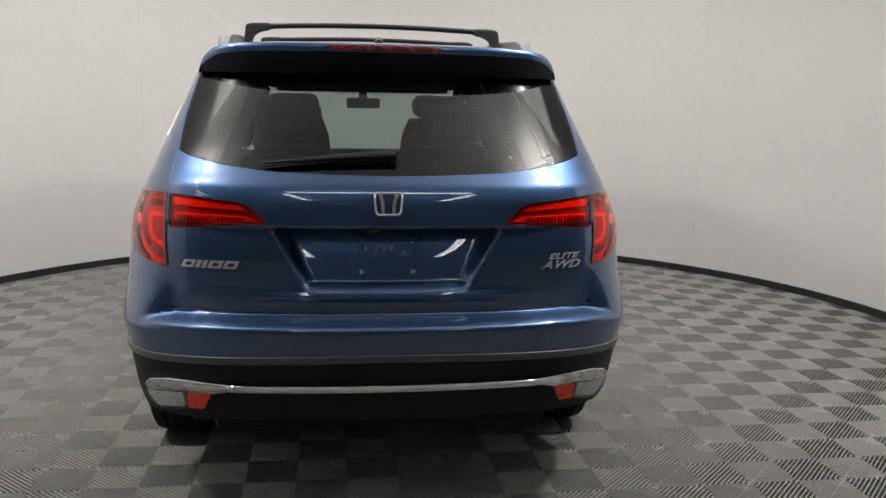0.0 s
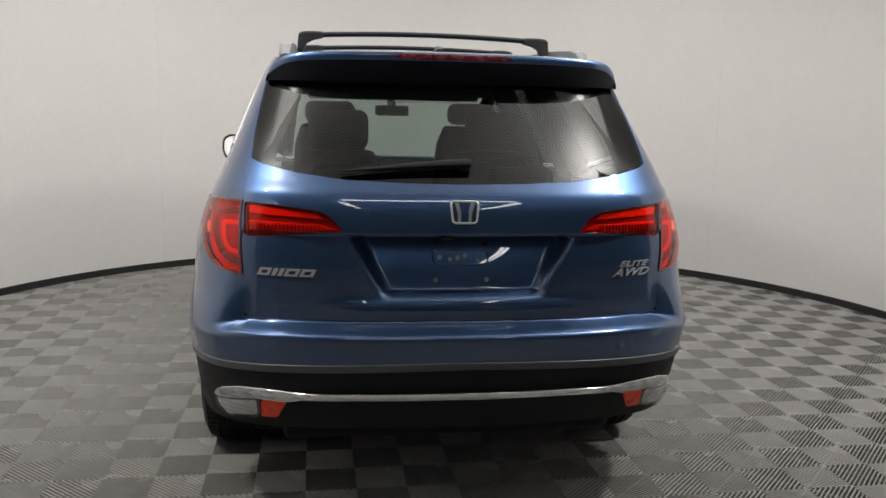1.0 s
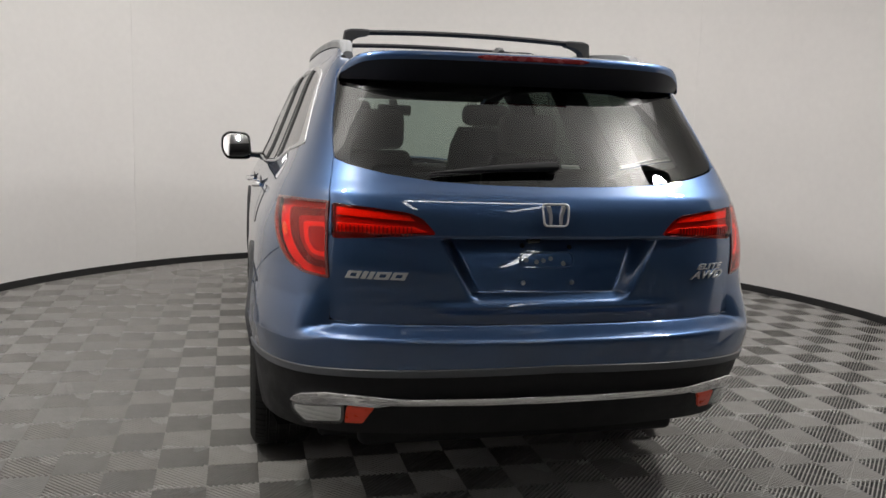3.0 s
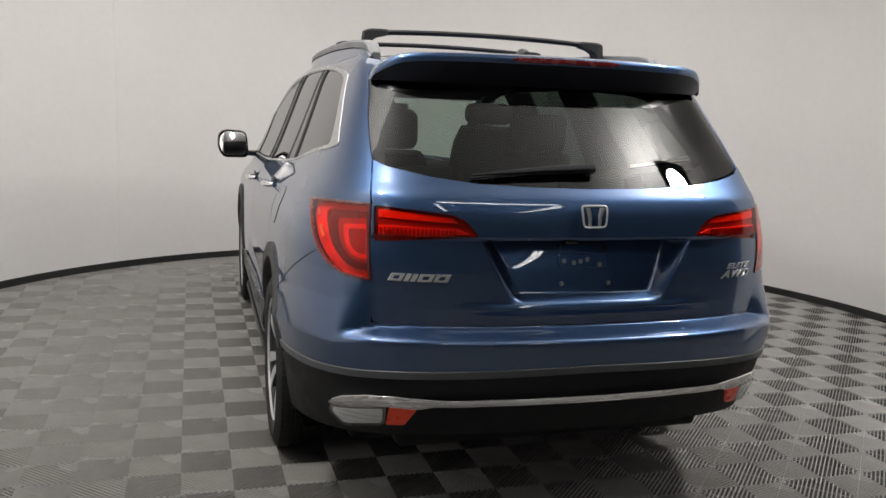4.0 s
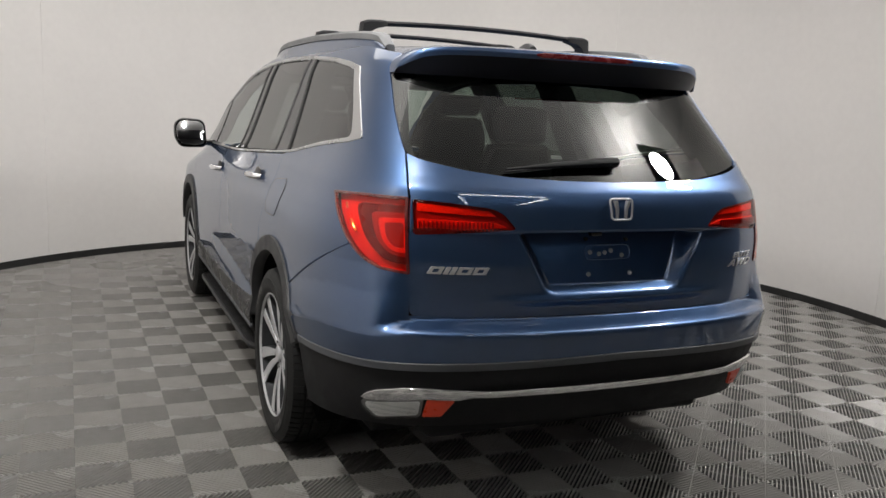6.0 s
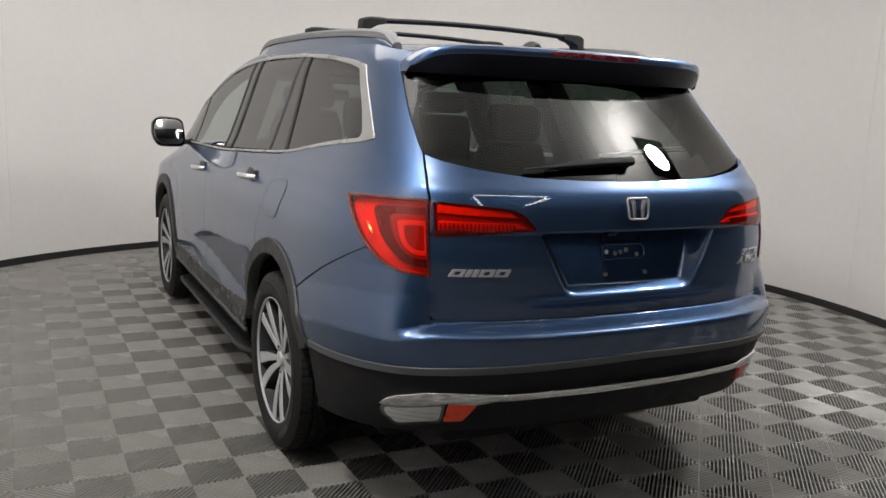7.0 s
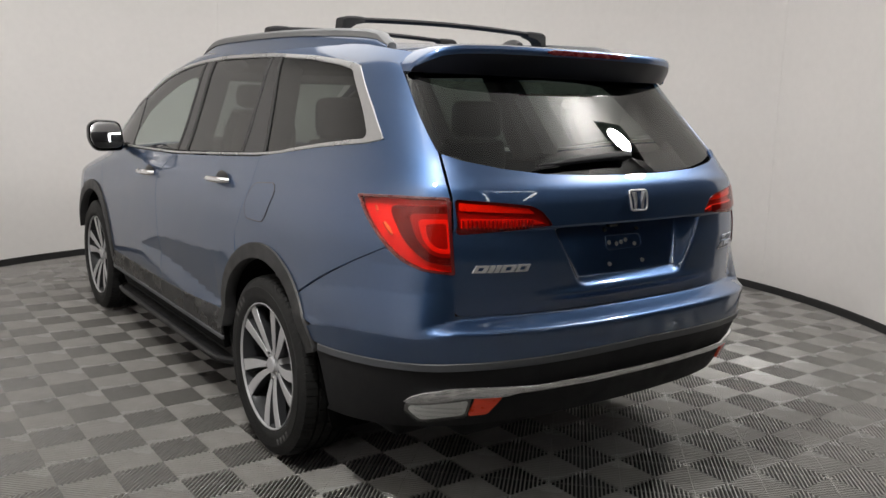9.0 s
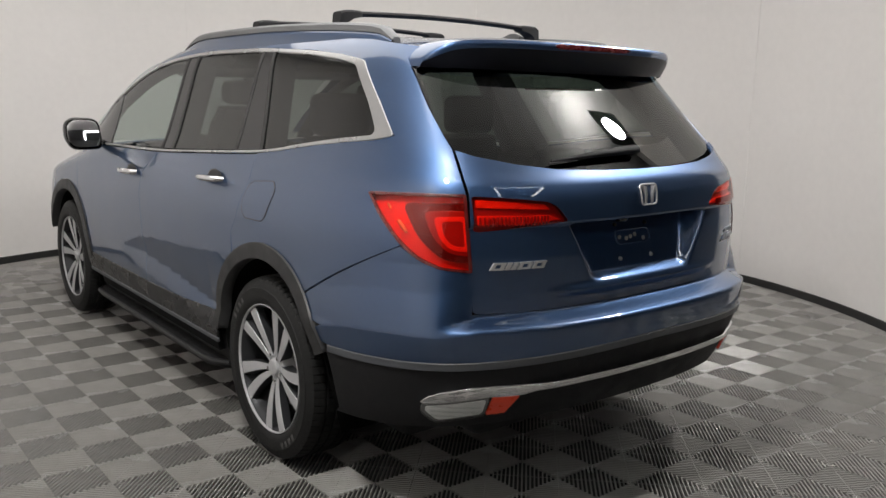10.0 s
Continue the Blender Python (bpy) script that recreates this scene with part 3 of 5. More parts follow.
    patch("mirror_sail", [outline(sy((3.425, 1.435), (3.395, 1.405), (3.31, 1.160), (3.84, 1.157), (3.85, 1.195), (3.70, 1.298), (3.50, 1.415)))], skin, M_PILLAR, front_door, "black mirror base", flip=sg, off=-0.002, rim=0.01)
    # bright window surround
    inner = sy((3.84, 1.151, 0.01), (2.50, 1.174), (1.81, 1.212), (1.44, 1.234), (0.648, 1.336, 0.035), (0.748, 1.440, 0.08), (0.918, 1.581, 0.022), (1.04, 1.602, 0.10), (1.33, 1.630), (1.75, 1.652), (2.3, 1.656), (2.74, 1.632), (3.04, 1.585), (3.29, 1.513), (3.50, 1.418), (3.70, 1.300), (3.86, 1.190, 0.01))
    patch("window_surround", [outline(sy(*DLO), 0.14), outline(inner, 0.14)], skin, M_SATIN, car, "satin silver window surround", flip=sg, off=0.004, rim=0.012, grid=0.05)
    # roof rail side above the doors
    patch("cant_rail", [outline(sy((2.3, 1.672), (2.75, 1.648), (3.05, 1.600), (3.30, 1.528), (3.52, 1.430), (3.72, 1.312), (3.90, 1.190), *ROOF_EDGE[:3:-1]))], skin, M_PAINT, car, "blue roof side", flip=sg)
    # wheel arch cladding, sill
    for cy, a0, a1 in ((ARCH_Y, 8, 158), (FARCH_Y, 18, 172)):
        ring = sy(*arc(cy, ARCH_Z, ARCH_OUT, a0, a1, 26), *arc(cy, ARCH_Z, ARCH_IN, a1, a0, 26))
        patch("wheel_arch_trim", [outline(ring)], skin, M_ARCH, car, "dark grey plastic wheel arch trim", flip=sg, off=0.010, rim=0.05)
    sill = patch("sill_cladding", [outline(sy((1.66, 0.505), (2.54, 0.490), (3.60, 0.490), (3.56, 0.392), (1.66, 0.392)))], skin, M_SILL, car, "black plastic sill cladding", flip=sg, off=0.006)
    patch("sill_strip", [outline(sy((1.66, 0.392), (3.56, 0.392), (3.55, 0.372), (1.66, 0.372)))], skin, M_GREY, sill, "grey edge of the sill", flip=sg, off=0.010)
    patch("sill_lower", [outline(sy((1.62, 0.40), (3.58, 0.40), (3.56, 0.20), (1.62, 0.20)))], skin, M_LAMPBODY, sill, "dark lower sill", flip=sg, off=-0.05, rim=0)

    patch("door_lining", [outline(sy((1.74, 0.30), (1.73, 0.60), (1.64, 0.80), (1.48, 0.93), (1.30, 0.98), (1.30, 1.225), (2.5, 1.165), (3.85, 1.14), (3.80, 0.98), (3.62, 0.84), (3.48, 0.60), (3.46, 0.30)))], skin, M_CABIN, car, "dark door lining", flip=sg, grid=0.12, off=-0.02, rim=0.08)
patch("tailgate_lining", [outline(sx((-0.80, 0.45), (0.80, 0.45), (0.76, 1.16), (0.70, 1.30), *glass_low[::-1], (-0.70, 1.30), (-0.76, 1.16)))], skin, M_CABIN, car, "dark tailgate lining", grid=0.06, off=-0.125, rim=0)

# bumper
strip_line = curve((0.0, 0.665), (0.24, 0.658), (0.43, 0.648), (0.58, 0.630), (0.72, 0.615), (0.87, 0.603), (1.0, 0.600))


def strip_z(s):
    return float(strip_line(abs(s)))


ss = np.linspace(0, s_of_y(0.70, 0.60), 14)
low_line = [(float(s), strip_z(s)) for s in ss]
arch_back = arc(ARCH_Y, ARCH_Z, ARCH_OUT, 132, 153, 8)
arch_z = [(s_of_y(y, z), z) for y, z in arch_back[::-1]]
cs = np.linspace(0, s_of_y(0.728, 0.672), 24)
crease_line = [(float(q), float(crease_z(q))) for q in cs]
lower_arch = [p for p in arch_z if p[1] < crease_line[-1][1] - 0.006]
upper_arch = [p for p in arch_z if p[1] > crease_line[-1][1] + 0.006]


def whole(half):
    """Both halves of an outline that starts and ends in the middle."""
    return half[:-1] + [(-q, *r) for q, *r in half[::-1]][:-1]


halfb = crease_line + upper_arch + sy((0.395, 0.992)) + [lamp_outline()[3], lamp_outline()[2], lamp_outline()[1]] + sx((0.718, 0.782), (0.4, 0.781), (0.0, 0.781))
bumper = patch("rear_bumper", [outline(np.array(bumper_pts(outline(whole(halfb), gap=0.015))), gap=0.03)], bumper_skin, M_PAINT, car, "blue rear bumper", grid=0.0125, gap=0.0006, edge=0.0008)
patch("bumper_band", [outline(whole(low_line + lower_arch + crease_line[::-1]), gap=0.02)], skin, M_PAINT, bumper, "blue lower band of the bumper", grid=0.015, gap=0.0018)
low2 = [(s, z - 0.026) for s, z in low_line]
pts = low_line + low2[::-1]
pts = low_line + low2[::-1][:-1] + [(-s, z) for s, z in low2] + [(-s, z) for s, z in low_line[::-1]][:-1]
patch("bumper_strip", [outline(pts, gap=0.02)], skin, M_GREY, bumper, "grey strip across the bumper", off=0.005, grid=0.02)
bot = [(float(s), 0.405 - 0.06 * float(step(s, 0.3, 0.9))) for s in np.linspace(0, s_of_y(0.705, 0.36), 12)]
side_low = [(s_of_y(y, z), z) for y, z in arc(ARCH_Y, ARCH_Z, ARCH_OUT, 157, 181, 6)]
hb = low2 + side_low + bot[::-1]
pts = hb[:-1] + [(-s, z) for s, z in hb[::-1]][:-1]
patch("lower_bumper", [outline(pts, gap=0.025)], skin, M_BLACK, bumper, "black plastic lower bumper", grid=0.025, off=-0.004, rim=0.03)
def roof_z(x, y):
    ridge = curve((0.45, 1.640), (0.6, 1.664), (0.9, 1.698), (1.3, 1.724), (1.9, 1.738), (2.4, 1.735), (2.8, 1.712), (3.1, 1.664), (3.3, 1.615))
    return ridge(y) - 0.042 * np.abs(np.asarray(x, float) / 0.62) ** 2.4


def roof_skin(x, y):
    return np.stack([np.asarray(x, float), np.asarray(y, float), roof_z(x, y)], -1)


patch("roof", [outline([(-0.60, 0.60), (0.60, 0.60), (0.63, 1.3), (0.635, 2.0), (0.62, 2.8), (0.58, 3.08), (0.0, 3.20), (-0.58, 3.08), (-0.62, 2.8), (-0.635, 2.0), (-0.63, 1.3)], 0.04)], roof_skin, M_PAINT, car, "blue roof panel", grid=0.06)


def screen_skin(x, z):
    x = np.asarray(x, float)
    return np.stack([-x, front_y(z) - 0.35 * np.abs(x) ** 2.2 + 0 * x, z + 0 * x], -1)


patch("windscreen", [outline([(-0.80, 1.12), (0.80, 1.12), (0.63, 1.60), (0.55, 1.668), (-0.55, 1.668), (-0.63, 1.60)], 0.05)], screen_skin, M_WIND, car, "clear windscreen", rim=0.005)


def hood_skin(x, y):
    lift = curve((3.8, 1.160), (4.1, 1.135), (4.4, 1.075), (4.7, 0.985), (4.9, 0.86))
    x = np.asarray(x, float)
    return np.stack([x, np.asarray(y, float), lift(y) - 0.05 * np.abs(x / 0.8) ** 3], -1)


patch("bonnet", [outline([(-0.84, 3.98), (0.84, 3.98), (0.78, 4.5), (0.55, 4.86), (-0.55, 4.86), (-0.76, 4.5)], 0.1)], hood_skin, M_PAINT, car, "blue bonnet", grid=0.06)


def nose_skin(x, z):
    x = np.asarray(x, float)
    return np.stack([-x, front_y(z) - 0.42 * np.abs(x / 0.9) ** 3.0 + 0 * x, z + 0 * x], -1)


patch("front_bumper", [outline([(-0.88, 0.30), (0.88, 0.30), (0.86, 0.9), (0.6, 0.95), (-0.6, 0.95), (-0.86, 0.9)], 0.05)], nose_skin, M_PAINT, car, "blue front bumper", grid=0.06)
# underbody
bm = bmesh.new()
box(bm, -0.72, 0.72, 0.55, 4.6, 0.24, 0.34, 0.03)
box(bm, -0.60, 0.60, 0.30, 0.6, 0.30, 0.44, 0.03)
part("underbody", bm, M_BLACK, car, "black underbody")
for sg, side in SIDES:
    for ax, name in ((REAR_AXLE, "rear"), (FRONT_AXLE, "front")):
        # arch liner
        bm = bmesh.new()
        rows = []
        for a in np.linspace(-20, 200, 28):
            y, z = ax + 0.008 + 0.452 * math.cos(radians(a)), 0.375 + 0.452 * math.sin(radians(a))
            rows.append([bm.verts.new((sg * x, y, max(z, 0.2))) for x in (min(0.93, float(body(s_of_y(y, max(z, 0.2)), max(z, 0.2))[0]) - 0.03), 0.60)])
        for p, q in zip(rows, rows[1:]):
            bm.faces.new((p[0], q[0], q[1], p[1]))
        part("wheel_arch_liner", bm, M_ARCHIN, car)


def make_wheel(m):
    """Alloy wheel of five split spokes on a wide tyre; the axle lies along x, +x outside."""
    wheel = new("wheel")
    wheel.parent = car
    tagged(wheel, "machined alloy wheel with split spokes on a black tyre")
    R, W = 0.3765, 0.1225
    bm = bmesh.new()
    prof = [(-W + 0.01, 0.262), (-W - 0.004, 0.285), (-W - 0.006, 0.320), (-W + 0.006, 0.352), (-W + 0.026, R - 0.006)]
    grooves = [-0.062, -0.022, 0.022, 0.062]
    for g in grooves:
        prof += [(g - 0.0065, R - 0.001), (g - 0.005, R - 0.009), (g + 0.005, R - 0.009), (g + 0.0065, R - 0.001)]
    prof += [(W - 0.026, R - 0.006), (W - 0.012, 0.3655), (W - 0.004, 0.352), (W + 0.003, 0.336), (W + 0.004, 0.332), (W + 0.0065, 0.330), (W + 0.007, 0.318), (W + 0.005, 0.300), (W + 0.0055, 0.296), (W + 0.002, 0.278), (W - 0.006, 0.266), (W - 0.014, 0.262)]
    # blocks of the tread: four corners of a cut for each
    turns = [2 * math.pi * k / 76 + d / R for k in range(76) for d in (0.0, 0.0010, 0.0034, 0.0044)]
    rings = []
    for a, r in prof:
        cut = abs(a) < W + 0.001 and r > 0.355
        ring = []
        for i, q in enumerate(turns):
            q = q + (0.25 * a if cut else 0.0)
            rr = r - (0.0055 if cut and i % 4 in (1, 2) and (abs(a) > 0.066 or r > R - 0.003) else 0.0)
            ring.append(bm.verts.new((a, rr * math.cos(q), rr * math.sin(q))))
        rings.append(ring)
    for p, q in zip(rings, rings[1:]):
        for k in range(len(turns)):
            j = (k + 1) % len(turns)
            bm.faces.new((p[k], p[j], q[j], q[k]))
    tyre = part("tyre", bm, M_RUBBER, wheel, "black tyre")
    # pale worn marks on the sidewall
    for a0 in (-58, 134):
        for k in range(4):
            bm = bmesh.new()
            box(bm, W + 0.0045, W + 0.0075, -0.008, 0.008, 0.300, 0.324, 0.001, Matrix.Rotation(radians(-(a0 + 6.5 * k)), 4, "X"))
            part("sidewall_mark", bm, M_MARK, tyre)
    # rim
    bm = bmesh.new()
    lathe(bm, [(W - 0.010, 0.263), (W - 0.003, 0.264), (W - 0.002, 0.261), (W - 0.005, 0.2585), (W - 0.012, 0.258)], 96)
    rim = part("rim", bm, M_ALLOY, wheel, "machined silver rim")
    bm = bmesh.new()
    lathe(bm, [(W - 0.012, 0.258), (W - 0.02, 0.252), (W - 0.10, 0.236), (-W + 0.02, 0.236), (-W, 0.262)], 96)
    part("rim_barrel", bm, M_ALLOYDARK, wheel, "dark inside of the rim")
    # five pairs of spokes: each pair opens from the hub like a V, a bright face on deep dark sides
    for k in range(5):
        for d in (-1, 1):
            face, pocket = bmesh.new(), bmesh.new()
            n = 10
            rows_f, rows_p = [], []
            for i in range(n + 1):
                t = i / n
                r = 0.044 + t * 0.211
                mid = d * (0.0125 + 0.0475 * t**1.15) + 0.010 * math.sin(math.pi * t) * (1 - 0.4 * t)
                half = 0.0100 + 0.0165 * t + 0.002 * math.sin(math.pi * t)
                x = W - 0.013 - 0.026 * (1 - t) ** 1.6
                deep = 0.030 + 0.020 * (1 - t)
                # the inner flank of each spoke slopes down into the pocket
                rows_f.append([face.verts.new((x - dx, mid + o * half, r)) for o, dx in ((-1, 0.0030), (-0.93, 0.0), (0.93, 0.0), (1, 0.0030))])
                rows_p.append([pocket.verts.new((x - dx, mid + o * half, r)) for o, dx in ((-1.45 if d > 0 else -1.1, deep), (-1.02, 0.0032), (1.02, 0.0032), (1.1 if d > 0 else 1.45, deep))])
            for p, q in zip(rows_f, rows_f[1:]):
                for j in range(3):
                    face.faces.new((p[j], p[j + 1], q[j + 1], q[j]))
            for p, q in zip(rows_p, rows_p[1:]):
                for j in range(3):
                    pocket.faces.new((p[j], p[j + 1], q[j + 1], q[j]))
            turn = Matrix.Rotation(radians(72 * k + 46), 4, "X")
            for b in (face, pocket):
                bmesh.ops.transform(b, matrix=turn, verts=b.verts)
            spoke = part("spoke", pocket, M_ALLOYDARK, wheel, "dark spoke side", recalc=False)
            part("spoke_face", face, M_ALLOY, spoke, "machined bright spoke face", recalc=False)
    bm = bmesh.new()
    lathe(bm, [(W - 0.095, 0.074), (W - 0.050, 0.066), (W - 0.044, 0.060), (W - 0.042, 0.036), (W - 0.030, 0.034), (W - 0.026, 0.030), (W - 0.024, 0.0)], 40)
    part("hub", bm, M_ALLOY, wheel, "silver hub with centre cap")
    for k in range(5):
        a = 2 * math.pi * (k + 0.5) / 5
        bm = bmesh.new()
        bmesh.ops.create_cone(bm, cap_ends=True, segments=6, radius1=0.0105, radius2=0.0095, depth=0.022, matrix=Matrix.Translation((W - 0.042, 0.053 * math.sin(a), 0.053 * math.cos(a))) @ Matrix.Rotation(radians(90), 4, "Y"))
        part("wheel_nut", bm, M_CHROME, wheel)
    bm = bmesh.new()
    lathe(bm, [(W - 0.125, 0.06), (W - 0.095, 0.062), (W - 0.093, 0.165), (W - 0.118, 0.165), (W - 0.118, 0.06)], 64)
    part("brake_disc", bm, M_STEEL, wheel, "steel brake disc")
    bm = bmesh.new()
    lathe(bm, [(-0.02, 0.0), (-0.02, 0.235)], 48)
    part("wheel_back", bm, M_UNDER, wheel)
    wheel.matrix_world = m
    return wheel


TRACK = 0.833
first = make_wheel(Matrix.Translation((-TRACK, REAR_AXLE, HUB_Z)) @ Matrix.Rotation(math.pi, 4, "Z"))
for sg, ax, turn in ((-1, FRONT_AXLE, 31), (1, REAR_AXLE, 12), (1, FRONT_AXLE, 40)):
    copy_thing(first, Matrix.Translation((sg * TRACK, ax, HUB_Z)) @ Matrix.Rotation(math.pi if sg < 0 else 0, 4, "Z") @ Matrix.Rotation(radians(turn), 4, "X"))


# ---- the car's details ----
def rear_at(x, z, surf=None):
    """Place on the rear at x and z."""
    x, z = np.broadcast_arrays(np.asarray(x, float), np.asarray(z, float))
    lo, hi = np.zeros(x.shape), np.full(x.shape, 1.15 * R0)
    for _ in range(36):
        mid = (lo + hi) / 2
        low = body(mid, z)[..., 0] < np.abs(x)
        lo, hi = np.where(low, mid, lo), np.where(low, hi, mid)
    s = (lo + hi) / 2 * np.where(x < 0, -1, 1)
    return (surf or skin)(s, z)


# roof spoiler with its stop lamp
sp_y = curve((0.0, 0.385), (0.20, 0.392), (0.35, 0.408), (0.48, 0.440), (0.57, 0.482), (0.63, 0.535), (0.662, 0.585))
sp_z = curve((0.0, 1.668), (0.35, 1.667), (0.50, 1.664), (0.58, 1.655), (0.63, 1.628), (0.655, 1.595), (0.662, 1.572))
sp_t = curve((0.0, 0.028), (0.5, 0.028), (0.60, 0.028), (0.64, 0.022), (0.662, 0.003))
bm = bmesh.new()
rows = []
for k in range(61):
    a = -1 + 2 * k / 60
    x = 0.662 * math.sin(a * math.pi / 2)
    ax = abs(x)
    y, z, th = float(sp_y(ax)), float(sp_z(ax)), float(sp_t(ax))
    back_y = 0.64 if ax < 0.5 else 0.64 + (ax - 0.5) * 0.15
    back_z = float(roof_z(min(ax, 0.6), back_y)) - (0.0 if ax < 0.58 else (ax - 0.58) * 0.75)
    back_z = max(back_z, z)
    gz = 1.563 + 0.006 * (ax / 0.66) ** 2
    g = float(rear_at(min(ax, 0.655), gz)[1])
    prof = []
    for t in np.linspace(0, 1, 7):
        prof.append((back_y + (y - back_y) * t, back_z + (z - back_z) * t + 0.012 * math.sin(math.pi * t) * (1 - (ax / 0.662) ** 4)))
    prof += [(y - 0.004, z - 0.005), (y - 0.006, z - th * 0.55), (y - 0.001, z - th)]
    for t in (0.12, 0.5, 1.0):
        prof.append((y + (g + 0.004 - y) * t, z - th + (gz - z + th) * t - 0.006 * math.sin(math.pi * t)))
    rows.append([(x, p[0], p[1]) for p in prof])


def loft(name, rows, mat, parent, label):
    bm = bmesh.new()
    vs = [[bm.verts.new(p) for p in r] for r in rows]
    for p, q in zip(vs, vs[1:]):
        for i in range(len(p) - 1):
            bm.faces.new((p[i], p[i + 1], q[i + 1], q[i]))
    return part(name, bm, mat, parent, label)


spoiler = loft("spoiler", [r[:10] for r in rows], M_PAINT, car, "blue roof spoiler over the rear window")
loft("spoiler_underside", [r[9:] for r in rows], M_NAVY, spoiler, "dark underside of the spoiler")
bm = bmesh.new()
rows = []
for x in np.linspace(-0.205, 0.205, 15):
    y, z = float(sp_y(abs(x))), float(sp_z(abs(x)))
    e = min(1.0, (0.205 - abs(x)) / 0.02 + 0.3)
    rows.append([bm.verts.new((x, y - 0.0125 + dy, z - 0.014 + dz * e)) for dy, dz in ((0.006, 0.0095), (0.0, 0.008), (-0.001, 0.0), (0.0, -0.008), (0.006, -0.0095))])
for p, q in zip(rows, rows[1:]):
    for i in range(4):
        bm.faces.new((p[i], p[i + 1], q[i + 1], q[i]))
part("stop_lamp", bm, material("stop_lamp_red", (0.13, 0.012, 0.014), 0.25, coat=0.8, vary=0.2, scale=300, bump=0.4), spoiler, "dark red high stop lamp")

# tail lamps: housing, light guide and lens
for sg, side in SIDES:
    lamp = patch("tail_lamp", [outline(lamp_outline(), gap=0.015)], skin, M_LAMPRED, car, "red wrap-round tail lamp", flip=sg, off=-0.022, gap=0.001, rim=0.01, grid=0.02)
    # dark C-shaped bezel and the deep chamber inside it
    blk = [(s_of_x(0.722, 1.142), 1.142, 0.01), (s_of_x(0.722, 0.948), 0.948, 0.01), (s_of_x(0.790, 0.954), 0.954, 0.04), (s_of_x(0.838, 1.02), 1.02, 0.04), (s_of_x(0.842, 1.135), 1.135, 0.03)]
    bezel = patch("lamp_bezel", [outline(blk, gap=0.012)], skin, M_LAMPDARK, lamp, "dark red bezel", flip=sg, off=-0.010, rim=0.012, grid=0.02)
    blk2 = [(s_of_x(0.724, 1.118), 1.118, 0.01), (s_of_x(0.724, 0.972), 0.972, 0.01), (s_of_x(0.778, 0.978), 0.978, 0.03), (s_of_x(0.812, 1.03), 1.03, 0.03), (s_of_x(0.816, 1.112), 1.112, 0.02)]
    patch("lamp_reflector", [outline(blk2, gap=0.012)], skin, M_LAMPMID, bezel, "red inner reflector", flip=sg, off=-0.007, rim=0.004, grid=0.02)
    ring_out = [(s_of_x(0.730, 1.098), 1.098, 0.01), (s_of_x(0.730, 0.988), 0.988, 0.01), (s_of_x(0.772, 0.992), 0.992, 0.02), (s_of_x(0.796, 1.03), 1.03, 0.02), (s_of_x(0.800, 1.094), 1.094, 0.015)]
    ring_in = [(s_of_x(0.736, 1.086), 1.086, 0.01), (s_of_x(0.736, 1.000), 1.000, 0.01), (s_of_x(0.768, 1.004), 1.004, 0.02), (s_of_x(0.786, 1.032), 1.032, 0.02), (s_of_x(0.788, 1.082), 1.082, 0.015)]
    patch("lamp_ring", [outline(ring_out, gap=0.01), outline(ring_in, gap=0.01)], skin, M_LAMPRED, bezel, "bright red inner ring", flip=sg, off=-0.004, rim=0.004, grid=0.01, gap=0.0)
    # yellow highlights in the outer lens, put in as two short amber bars
    for ys, r in ((((0.425, 1.072), (0.405, 1.056), (0.386, 1.038)), 0.0085), (((0.486, 1.122), (0.476, 1.114), (0.468, 1.107)), 0.005)):
        bm = bmesh.new()
        q = [skin(np.array(s_of_y(y, z)), np.array(z)) for y, z in ys]
        tube(bm, [(sg * (p[0] - 0.010), p[1], p[2]) for p in q], [r * 0.7, r, r * 0.6], 10)
        part("lamp_bulb", bm, M_AMBER, lamp, "amber bar painted as a highlight streak")
    edge_loop = outline(lamp_outline(), gap=0.015)
    patch("lamp_gasket", [edge_loop, inset(edge_loop, 0.0065)], skin, M_LAMPDARK, lamp, "dark edge of the lens", flip=sg, off=0.0046, gap=0.0005, rim=0.012, grid=0.02)
    patch("lens", [outline(lamp_outline(), gap=0.015)], skin, M_REDLENS, lamp, "clear red lens", flip=sg, off=0.004, gap=0.0035, rim=0.014, grid=0.02)
    inner = patch("gate_lamp", [outline(sx(*lamp_in), 0.012, gap=0.015)], gate_skin, M_LAMPMID, tailgate, "red lamp in the tailgate", flip=sg, off=-0.016, gap=0.0, rim=0.01, grid=0.02)
    band = sx((0.705, 1.105), (0.62, 1.104), (0.46, 1.098), (0.415, 1.082), (0.705, 1.062))
    patch("lamp_reflector", [outline(band, 0.005, gap=0.015)], gate_skin, M_LAMPRED, inner, "ribbed red reflector band", flip=sg, off=-0.009, rim=0.006, grid=0.02)
    band = sx((0.705, 1.155), (0.60, 1.148), (0.478, 1.135), (0.455, 1.116), (0.705, 1.128))
    patch("lamp_guide", [outline(band, 0.005, gap=0.015)], gate_skin, M_REFLECT, inner, "bright red light guide", flip=sg, off=-0.010, rim=0.006, grid=0.02)
    # upright ribs in the lower band
    for x in np.arange(0.47, 0.70, 0.0125):
        p = rear_at(sg * x, 1.082, gate_skin)
        bm = bmesh.new()
        box(bm, p[0] - 0.0013, p[0] + 0.0013, p[1] + 0.003, p[1] + 0.010, 1.069, 1.097)
        part("lens_rib", bm, M_LAMPMID, inner)
    patch("lens", [outline(sx(*lamp_in), 0.012, gap=0.015)], gate_skin, M_REDLENS, inner, "clear red lens", flip=sg, off=0.003, gap=0.002, rim=0.014, grid=0.02)

